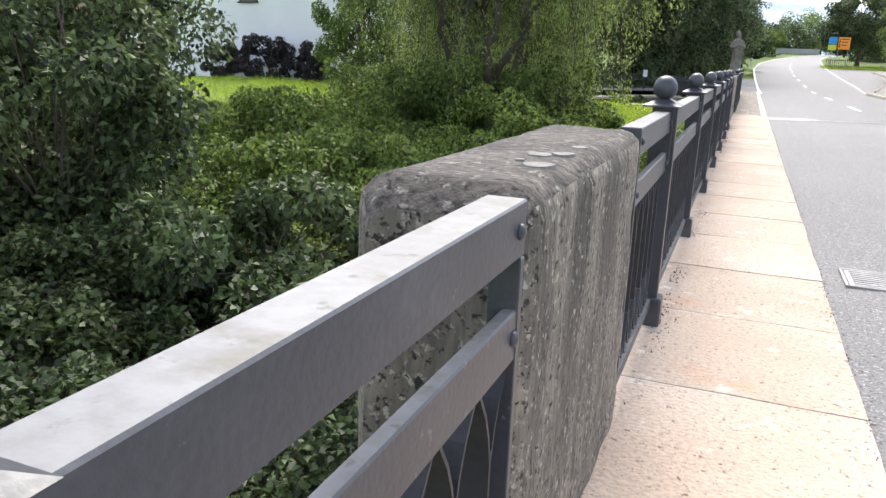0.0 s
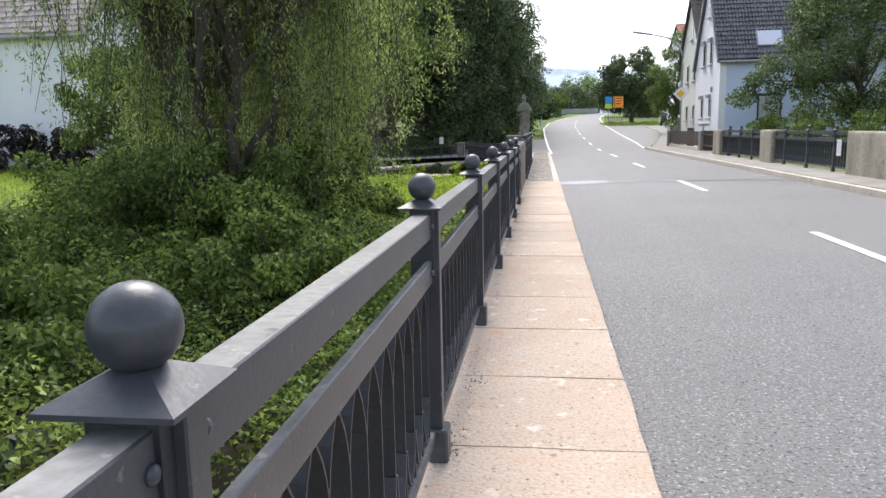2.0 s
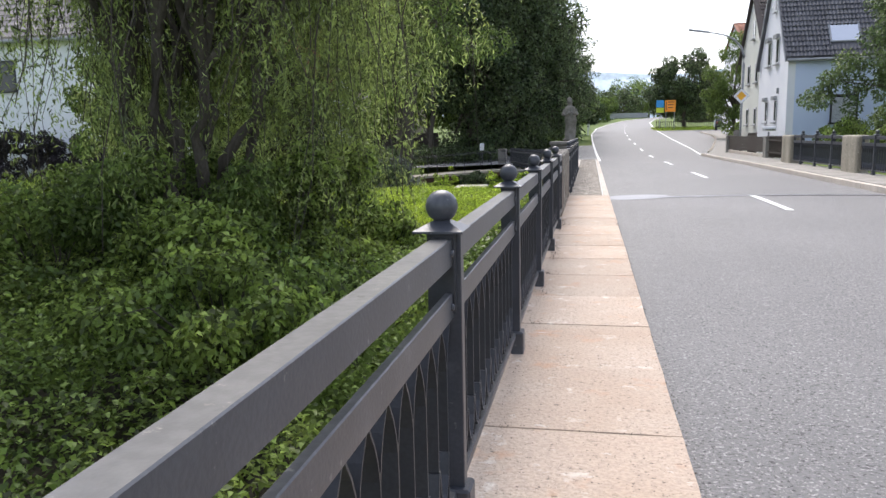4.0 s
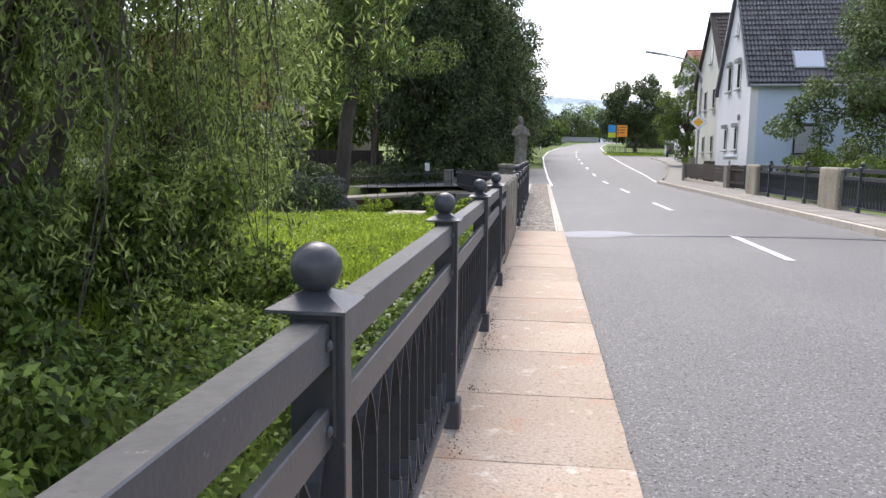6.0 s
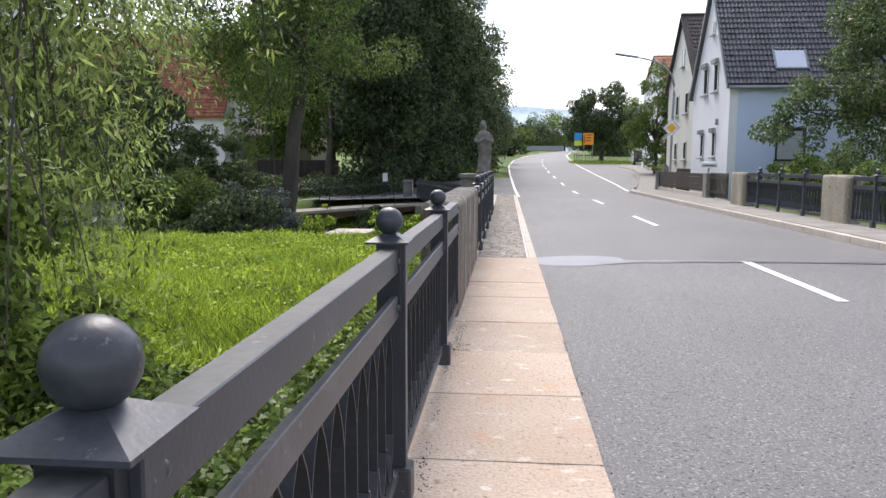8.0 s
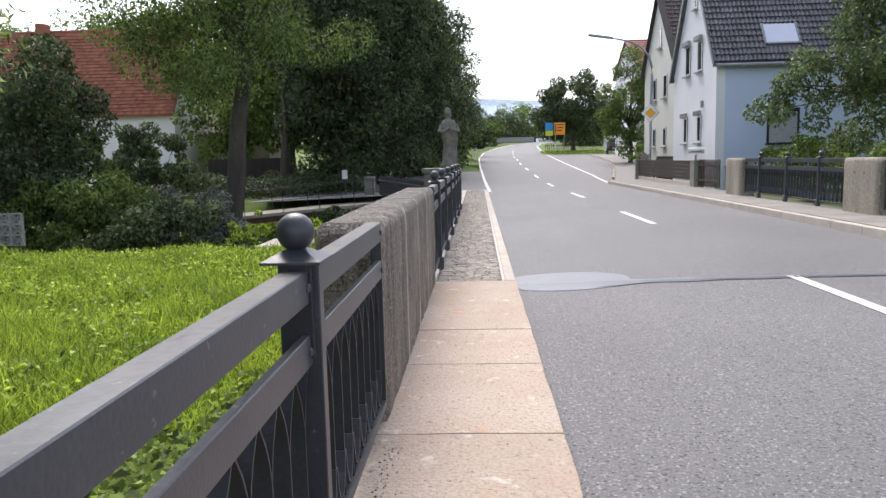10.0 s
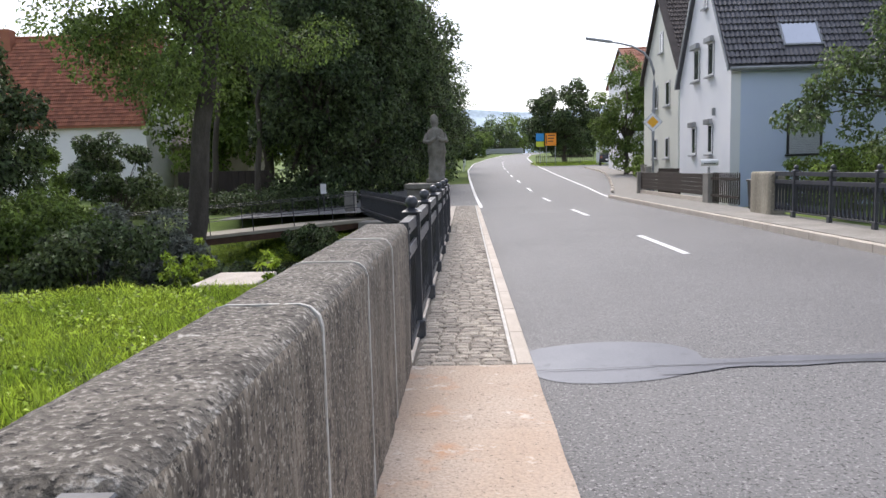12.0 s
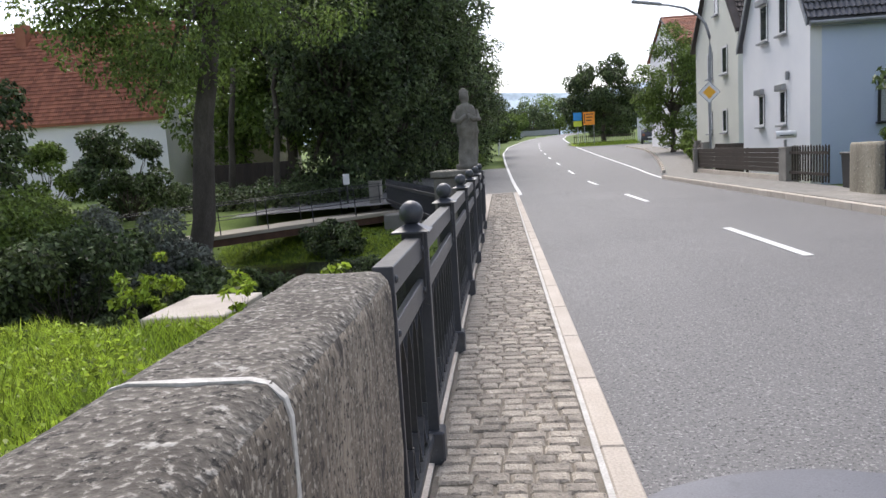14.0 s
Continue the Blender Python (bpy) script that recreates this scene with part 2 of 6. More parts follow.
M["sign_blue"] = mat("sign_blue", (0.02, 0.3, 0.7), (0.03, 0.34, 0.75), 0.4, 4, 50, 0, fine_mix=0.02)
M["black"] = mat("black_plastic", (0.02, 0.02, 0.022), (0.03, 0.03, 0.032), 0.5, 4, 50, 0.05)
M["sandstone"] = mat("grey_sandstone", (0.13, 0.12, 0.1), (0.25, 0.235, 0.2), 0.9, 6, 60, 0.4)
M["water"] = mat("stream_water", (0.012, 0.014, 0.01), (0.02, 0.022, 0.016), 0.06, 2, 8, 0.15)
# distance haze is painted into this pale blue of the wooded hills
M["hill"] = mat("haze_tinted_woods", (0.42, 0.53, 0.62), (0.5, 0.6, 0.67), 1.0, 0.01, 0.08, 0)
M["car_paint"] = mat("car_paint", (0.05, 0.055, 0.065), (0.06, 0.065, 0.075), 0.25, 2, 20, 0)
M["cream_wall"] = mat("cream_render", (0.66, 0.67, 0.6), (0.73, 0.74, 0.66), 0.9, 0.5, 60, 0.15, fine_mix=0.06)
M["lime"] = mat("lime_print", (0.55, 0.7, 0.05), (0.6, 0.75, 0.06), 0.4, 4, 50, 0, fine_mix=0.02)
M["rust"] = mat("rusty_steel", (0.07, 0.035, 0.02), (0.12, 0.06, 0.035), 0.8, 5, 60, 0.2)
M["cast_iron"] = mat("cast_iron_grate", (0.28, 0.27, 0.26), (0.4, 0.39, 0.37), 0.55, 10, 80, 0.2, metal=0.2)

# ---------------------------------------------------------------- mesh helpers
def thing(name, loc, label, category, group="", kind=""):
    ob = new(name)
    ob.empty_display_size = 0.1
    ob.location = loc
    return tagged(ob, label, category, group, kind)


def mesh_of(name, bm, material, smooth=False):
    me = bpy.data.meshes.new(name)
    bmesh.ops.recalc_face_normals(bm, faces=bm.faces)
    bm.to_mesh(me)
    bm.free()
    me.materials.append(material)
    if smooth:
        me.polygons.foreach_set("use_smooth", [True] * len(me.polygons))
    return me


def part(name, bm, material, parent=None, label="", smooth=False):
    ob = new(name, mesh_of(name, bm, material, smooth))
    ob.parent = parent
    return tagged(ob, label)


def piece(name, me, parent, m):
    ob = new(name, me)
    ob.parent = parent
    ob.matrix_basis = m
    return ob


def struct(name, bm, material, label="", category="", smooth=False):
    return tagged(part(name, bm, material, None, "", smooth), label, category, "", "structure")


def box(x0, x1, y0, y1, z0, z1, bevel=0.0, seg=1, bm=None):
    bm = bm or bmesh.new()
    vs = bmesh.ops.create_cube(bm, size=1.0)["verts"]
    for v in vs:
        v.co = Vector((x0 + (v.co.x + 0.5) * (x1 - x0), y0 + (v.co.y + 0.5) * (y1 - y0), z0 + (v.co.z + 0.5) * (z1 - z0)))
    if bevel:
        es = list({e for v in vs for e in v.link_edges})
        bmesh.ops.bevel(bm, geom=es, offset=bevel, segments=seg, affect="EDGES", profile=0.5)
    return bm


def rod(p0, p1, r0, r1=None, seg=8, bm=None, caps=True):
    bm = bm or bmesh.new()
    p0, p1 = Vector(p0), Vector(p1)
    r1 = r0 if r1 is None else r1
    d = p1 - p0
    m = Matrix.Translation((p0 + p1) / 2) @ d.to_track_quat("Z", "Y").to_matrix().to_4x4()
    bmesh.ops.create_cone(bm, cap_ends=caps, segments=seg, radius1=r0, radius2=r1, depth=d.length, matrix=m)
    return bm


def ball(c, r, seg=20, bm=None, squash=(1, 1, 1)):
    bm = bm or bmesh.new()
    bmesh.ops.create_uvsphere(bm, u_segments=seg, v_segments=max(6, seg * 2 // 3), radius=1,
                              matrix=Matrix.Translation(c) @ Matrix.Diagonal((r * squash[0], r * squash[1], r * squash[2], 1)))
    return bm


def prism(pts, axis, a, b, bm=None):
    """Extrude a flat outline along an axis: pts are the two other coordinates in order."""
    bm = bm or bmesh.new()

    def at(p, v):
        return {"x": (v, p[0], p[1]), "y": (p[0], v, p[1]), "z": (p[0], p[1], v)}[axis]
    lo = [bm.verts.new(at(p, a)) for p in pts]
    hi = [bm.verts.new(at(p, b)) for p in pts]
    bm.faces.new(lo), bm.faces.new(hi[::-1])
    for i in range(len(pts)):
        j = (i + 1) % len(pts)
        bm.faces.new((lo[i], lo[j], hi[j], hi[i]))
    return bm


def smoothstep(a, b, v):
    t = np.clip((v - a) / (b - a), 0, 1)
    return t * t * (3 - 2 * t)


def wave(x, y, s, seed=0.0):
    """Cheap smooth noise in about -1 to 1 for arrays."""
    return (np.sin(x * 1.7 / s + seed) * np.cos(y * 1.3 / s - seed * 2) + 0.6 * np.sin((x + y) * 2.9 / s + seed * 3)
            + 0.4 * np.sin((x * 0.8 - y) * 5.3 / s + seed * 5)) / 2


def leaves_mesh(name, pts, axes, length, width, material, rng, flat=0.0, curl=0.25):
    """One mesh of many folded leaves at pts, each along its axis."""
    n = len(pts)
    a = axes / (np.linalg.norm(axes, axis=1, keepdims=True) + 1e-9)
    r = rng.normal(size=(n, 3))
    r[:, 2] += flat
    side = np.cross(a, r)
    side /= np.linalg.norm(side, axis=1, keepdims=True) + 1e-9
    nrm = np.cross(side, a)
    ln = (length * rng.uniform(0.65, 1.25, n))[:, None]
    wd = (width * rng.uniform(0.7, 1.2, n))[:, None]
    base, tip = pts - a * ln * 0.5, pts + a * ln * 0.5 - nrm * ln * curl
    mid = pts
    v = np.stack([base, mid + side * wd * 0.5 + nrm * wd * 0.15, tip, mid - side * wd * 0.5 + nrm * wd * 0.15], 1).reshape(-1, 3)
    me = bpy.data.meshes.new(name)
    me.vertices.add(4 * n)
    me.vertices.foreach_set("co", v.astype(np.float32).ravel())
    me.loops.add(4 * n)
    me.loops.foreach_set("vertex_index", np.arange(4 * n, dtype=np.int32))
    me.polygons.add(n)
    me.polygons.foreach_set("loop_start", np.arange(0, 4 * n, 4, dtype=np.int32))
    me.polygons.foreach_set("loop_total", np.full(n, 4, dtype=np.int32))
    me.materials.append(material)
    me.update(calc_edges=True)
    return me


def limbs(segments, seg=7):
    """Tapered branches as one bmesh: segments of (points, start radius, end radius)."""
    bm = bmesh.new()
    for pts, r0, r1 in segments:
        rings = []
        k = len(pts) - 1
        for i, p in enumerate(pts):
            p = Vector(p)
            d = (Vector(pts[min(i + 1, k)]) - Vector(pts[max(i - 1, 0)])).normalized()
            q = d.to_track_quat("Z", "Y").to_matrix()
            r = r0 + (r1 - r0) * i / k
            rings.append([bm.verts.new(p + q @ Vector((r * math.cos(2 * math.pi * j / seg), r * math.sin(2 * math.pi * j / seg), 0))) for j in range(seg)])
        for a, b in zip(rings, rings[1:]):
            for j in range(seg):
                bm.faces.new((a[j], a[(j + 1) % seg], b[(j + 1) % seg], b[j]))
        bm.faces.new(rings[-1])
    return bm


def bent(p0, p1, rng, bow=0.15, steps=5, lift=0.0):
    """A crooked line from p0 to p1."""
    p0, p1 = np.array(p0, float), np.array(p1, float)
    L = np.linalg.norm(p1 - p0)
    out, off = [], np.zeros(3)
    for i in range(steps + 1):
        s = i / steps
        if 0 < i < steps:
            off = off * 0.5 + rng.normal(size=3) * bow * L / steps
        out.append(tuple(p0 + (p1 - p0) * s + (off if 0 < i < steps else 0) + np.array((0, 0, lift * L * math.sin(math.pi * s)))))
    return out


def clump_leaves(centres, radii, count, rng, squash=0.8):
    """Points and directions of leaves in many small clumps, thin towards their middle."""
    w = np.array(radii) ** 2
    idx = rng.choice(len(centres), size=count, p=w / w.sum())
    d = rng.normal(size=(count, 3))
    d /= np.linalg.norm(d, axis=1, keepdims=True)
    rr = rng.uniform(0.35, 1.08, count) ** 0.6
    off = d * rr[:, None] * np.array(radii)[idx][:, None]
    off[:, 2] *= squash
    axes = d * 0.6 + rng.normal(size=(count, 3)) * 0.5 + np.array((0, 0, -0.45))
    return np.array(centres)[idx] + off, axes


def tree(name, base, trunk_h, trunk_r, crown, radii, clumps, leaves, size, material, label, seed, lean=(0, 0), trunk_mat=None,
         clump_r=(0.16, 0.3), limb_r=0.35, aspect=0.55, group="", low_limbs=()):
    """A tree with a tapered trunk, limbs to the clumps and a crown of many small leaves with gaps."""
    rng = np.random.default_rng(seed)
    t = thing(name, base, label, "bush" if trunk_h < 0.6 else "tree", group)
    crown, radii = np.array(crown, float), np.array(radii, float)
    cs, rs = [], []
    mean = radii.mean()
    while len(cs) < clumps:
        p = rng.uniform(-1, 1, 3)
        q = np.linalg.norm(p)
        if 0.35 < q < 1 and rng.uniform() < q ** 1.3:
            cs.append(crown + p * radii * (1 + 0.12 * rng.normal()))
            rs.append(mean * rng.uniform(*clump_r))
    for x, y, z, r in low_limbs:
        for _ in range(5):
            cs.append(np.array((x, y, z)) + rng.normal(size=3) * r * 0.45)
            rs.append(r * rng.uniform(0.4, 0.6))
    top = np.array((lean[0], lean[1], trunk_h))
    segs = [(bent((0, 0, -0.1), tuple(top), rng, 0.05, 5), trunk_r, trunk_r * 0.7)]
    if trunk_h >= 0.6:
        core = crown + np.array((0, 0, radii[2] * 0.5))
        segs.append((bent(tuple(top), tuple(core), rng, 0.1, 5), trunk_r * 0.7, trunk_r * 0.15))
    for c in cs[:: max(1, len(cs) // 26)]:
        s = rng.uniform(0.0, 0.7)
        start = top + (crown - top) * s if trunk_h >= 0.6 else np.zeros(3)
        segs.append((bent(tuple(start), tuple(c), rng, 0.12, 4, 0.05), trunk_r * limb_r * (1 - 0.5 * s), trunk_r * 0.06))
    part("trunk", limbs(segs), trunk_mat or M["bark"], t, "", True)
    pts, axes = clump_leaves(cs, rs, leaves, rng)
    ob = new("crown", leaves_mesh("crown", pts, axes, size, size * aspect, material, rng, 0.6))
    ob.parent = t
    return t

# ---------------------------------------------------------------- ground, road, pavements
def rise(y):
    """The road climbs gently beyond the bridge."""
    y = np.asarray(y, float)
    return 0.03 * np.where(y > 55, y - 50, np.where(y > 45, (y - 45) ** 2 / 20, 0.0)) - 0.03 * np.clip(y - 230, 0, None) * 0.6


def left_edge(y):
    return np.interp(y, [-60, 20, 44, 70, 90, 115, 150, 187, 240, 300], [0.878, 0.878, 0.87, 0.6, 0.55, 1.3, 4.2, 8.8, 20, 42])


def right_edge(y):
    return np.interp(y, [-60, 20, 40, 46, 55, 72, 95, 121, 150, 187, 240, 300], [6.3, 6.3, 6.3, 6.6, 7.15, 7.6, 8.4, 9.8, 11.6, 15.5, 27, 49])


def land(x, y):
    x, y = np.asarray(x, float), np.asarray(y, float)
    lawn = -0.27 + 0.05 * wave(x, y, 3.0)
    gully = -1.7 * (1 - smoothstep(7.5, 12.5, y - 0.35 * (x + 1))) * (1 - smoothstep(3.0, 8.5, -x))
    ditch = -1.5 * smoothstep(24.8, 27.5, y + 0.12 * x) * (1 - smoothstep(36.0, 41.0, y + 0.3 * x)) * (1 - smoothstep(11, 15, -x))
    left = lawn + gully + ditch - 0.15 * smoothstep(36, 42, y) - 0.62 * smoothstep(32, 36, y) * (1 - smoothstep(44.5, 46, y)) * (1 - smoothstep(8.5, 12, -x))
    right = -0.1 + 0 * x
    z = np.where(x < -0.1, left, np.where(x > 7.7, right, -0.9))
    z = np.where((y > 43.5) & (x > -0.6) & (x < 7.8), -0.45, z)
    return z + rise(y) + 0.06 * np.clip(np.abs(x - 4) - 60, 0, None)


def sheet(xs, ys, zfun, name, material):
    X, Y = np.meshgrid(xs, ys)
    Z = zfun(X, Y)
    nx, ny = len(xs), len(ys)
    v = np.stack([X, Y, Z], -1).reshape(-1, 3)
    i = np.arange(nx * ny).reshape(ny, nx)
    f = np.stack([i[:-1, :-1], i[:-1, 1:], i[1:, 1:], i[1:, :-1]], -1).reshape(-1, 4)
    me = bpy.data.meshes.new(name)
    me.from_pydata(v.tolist(), [], f.tolist())
    me.materials.append(material)
    me.polygons.foreach_set("use_smooth", [True] * len(me.polygons))
    return new(name, me)


gx = np.concatenate([np.linspace(-900, -80, 16), np.linspace(-70, -16, 28), np.linspace(-15, -0.6, 50), np.linspace(-0.35, 8.5, 14), np.linspace(9, 40, 28), np.linspace(45, 900, 20)])
gy = np.concatenate([np.linspace(-200, -20, 12), np.linspace(-15, 48, 150), np.linspace(49, 130, 50), np.linspace(135, 300, 30), np.linspace(320, 1600, 24)])
tagged(sheet(gx, gy, land, "ground", M["ground"]), "grassy ground beside the road and stream", "ground", "", "structure")

ry = np.concatenate([np.linspace(-30, 40, 50), np.linspace(41, 300, 130)])
road = sheet(np.linspace(0, 1, 12), ry, lambda U, Y: 0 * U, "road", M["asphalt"])
co = np.array([v.co for v in road.data.vertices])
le, re_ = left_edge(co[:, 1]), right_edge(co[:, 1])
u = co[:, 0].copy()
co[:, 0] = le + (re_ - le) * u
co[:, 2] = -0.085 + 0.04 * u + rise(co[:, 1]) + 0.03 * (1 - (2 * u - 1) ** 2)
road.data.vertices.foreach_set("co", co.astype(np.float32).ravel())
tagged(road, "grey asphalt road with pale wear", "road", "", "structure")


def road_z(x, y):
    a, b = float(left_edge(y)), float(right_edge(y))
    u_ = (x - a) / (b - a)
    return -0.085 + 0.04 * u_ + float(rise(y)) + 0.03 * (1 - (2 * u_ - 1) ** 2)


def strip(name, line, width, y0, y1, step, lift, material, label, category="road marking", thick=0.004):
    """A thin painted strip that follows a line x(y) on the road."""
    bm = bmesh.new()
    ys = np.linspace(y0, y1, max(2, int((y1 - y0) / step) + 1))
    rows = []
    for y in ys:
        x = float(line(y))
        rows.append([bm.verts.new((x + s * width / 2, y, road_z(x + s * width / 2, y) + lift)) for s in (-1, 1)])
    for a, b in zip(rows, rows[1:]):
        bm.faces.new((a[0], a[1], b[1], b[0]))
    g = bmesh.ops.extrude_face_region(bm, geom=list(bm.faces))
    bmesh.ops.translate(bm, verts=[e for e in g["geom"] if isinstance(e, bmesh.types.BMVert)], vec=(0, 0, thick))
    return tagged(part(name, bm, material), label, category, "", "structure")


for k in range(-1, 14):
    y0 = 17.59 + 9.0 * (k - 1)
    if y0 > -12:
        strip("lane_dash", lambda y: 3.71 + (0 if y < 45 else (left_edge(y) + right_edge(y)) / 2 - 3.71 - 0.1 if y > 80 else (y - 45) * 0.008), 0.12,
              y0, y0 + 3.0, 1.0, 0.004, M["paint"], "white painted lane dash on the asphalt")
strip("edge_line", lambda y: left_edge(y) + 0.08 if y > 44 else 0.95, 0.13, 41.8, 290, 2.0, 0.004, M["paint"], "white painted line along the road edge")
strip("edge_line", lambda y: right_edge(y) - 0.2, 0.13, 47, 290, 2.0, 0.004, M["paint"], "white painted line along the road edge")

# repair patch and bitumen seam across the road
bm = bmesh.new()
ring = []
for i in range(28):
    a = 2 * math.pi * i / 28
    px, py = 1.42 + 0.67 * math.cos(a) * (1 + 0.06 * math.sin(3 * a)), 20.72 + 0.59 * math.sin(a) * (1 + 0.08 * math.sin(2 * a + 1))
    ring.append(bm.verts.new((max(px, 0.885), py, 0)))
for v in ring:
    v.co.z = road_z(v.co.x, v.co.y) + 0.004
bm.faces.new(ring)
tagged(part("repair_patch", bm, M["patch"]), "smooth bluish asphalt repair patch", "patch", "", "structure")
bm = bmesh.new()
rows = []
for i in range(30):
    x = 1.7 + 4.55 * i / 29
    h = 0.10 + 0.05 * math.sin(i * 1.3) * math.exp(-i / 8) + 0.12 * math.exp(-i / 2.5)
    rows.append([bm.verts.new((x, 20.52 + 0.012 * i * 0.3 + s * h, road_z(x, 20.5) + 0.008)) for s in (-1, 1)])
for a, b in zip(rows, rows[1:]):
    bm.faces.new((a[0], b[0], b[1], a[1]))
tagged(part("joint_strip", bm, M["patch"]), "sealed expansion joint across the bridge road", "joint", "", "structure")
bm = bmesh.new()
rows = []
for i in range(60):
    x = 0.9 + 5.38 * i / 59
    rows.append([bm.verts.new((x, 20.5 + 0.006 * math.sin(i * 0.9) + 0.004 * math.sin(i * 2.3) + s * 0.006, road_z(x, 20.5) + 0.0125)) for s in (-1, 1)])
for a, b in zip(rows, rows[1:]):
    bm.faces.new((a[0], b[0], b[1], a[1]))
tagged(part("road_seam", bm, M["seam"]), "dark bitumen crack across the road", "crack", "", "structure")
bm = bmesh.new()
rows = []
for i in range(50):
    x = 0.9 + 6.0 * i / 49
    rows.append([bm.verts.new((x, 42.2 + 0.02 * math.sin(i * 0.7) + s * 0.02, road_z(x, 42.2) + 0.004)) for s in (-1, 1)])
for a, b in zip(rows, rows[1:]):
    bm.faces.new((a[0], b[0], b[1], a[1]))
tagged(part("road_seam", bm, M["seam"]), "dark bitumen crack across the road", "crack", "", "structure")

# bridge deck under the walkways
struct("bridge_deck", box(-0.16, 0.872, -12, 43, -1.9, -0.035), M["concrete"], "old concrete bridge deck edge under the railing", "bridge deck")
struct("bridge_deck", box(6.31, 7.75, -12, 36, -1.2, 0.03), M["concrete"], "old concrete bridge deck edge under the railing", "bridge deck")

# ---------------------------------------------------------------- left walkway slabs
slab_top = thing("walkway", (0, 0, 0), "weathered sandstone slab walkway beside the railing", "walkway", "", "structure")
joints = [-6.0, -5.0, -4.0, -3.1, -2.2, -1.3, -0.4, 0.5, 1.4, 2.32, 3.25, 4.17, 5.09, 5.96, 6.9, 7.82, 8.73, 9.67, 10.59, 11.5, 12.42, 13.34, 14.28, 15.24, 16.2, 17.36, 18.27, 19.19, 20.43]
rng = np.random.default_rng(3)


def paving_slab(x0, x1, y0, y1, z0, z1):
    bm = bmesh.new()
    nx, ny = 4, 4
    g = [[bm.verts.new((x0 + (x1 - x0) * i / nx, y0 + (y1 - y0) * j / ny, z1)) for i in range(nx + 1)] for j in range(ny + 1)]
    for j in range(ny + 1):
        for i in range(nx + 1):
            v = g[j][i]
            edge = i in (0, nx) or j in (0, ny)
            v.co.z += rng.uniform(-0.0012, 0.0012) - (0.003 if edge else 0)
            if i not in (0, nx) or j not in (0, ny):
                v.co.x += rng.uniform(-0.006, 0.006) if i in (0, nx) else 0
                v.co.y += rng.uniform(-0.006, 0.006) if j in (0, ny) else 0
    for j in range(ny):
        for i in range(nx):
            bm.faces.new((g[j][i], g[j][i + 1], g[j + 1][i + 1], g[j + 1][i]))
    loop = [g[0][i] for i in range(nx + 1)] + [g[j][nx] for j in range(1, ny + 1)] + [g[ny][i] for i in range(nx - 1, -1, -1)] + [g[j][0] for j in range(ny - 1, 0, -1)]
    low = [bm.verts.new((v.co.x, v.co.y, z0)) for v in loop]
    for i in range(len(loop)):
        k = (i + 1) % len(loop)
        bm.faces.new((loop[i], low[i], low[k], loop[k]))
    return bm


for a, b in zip(joints, joints[1:]):
    part("slab", paving_slab(-0.05, 0.876, a + 0.006, b - 0.006, -0.12, rng.uniform(-0.003, 0.003)), M["slab"], slab_top)
part("joint_bed", box(-0.05, 0.865, -6, 20.41, -0.05, -0.0078), M["mortar"], slab_top, "pale mortar between slabs")

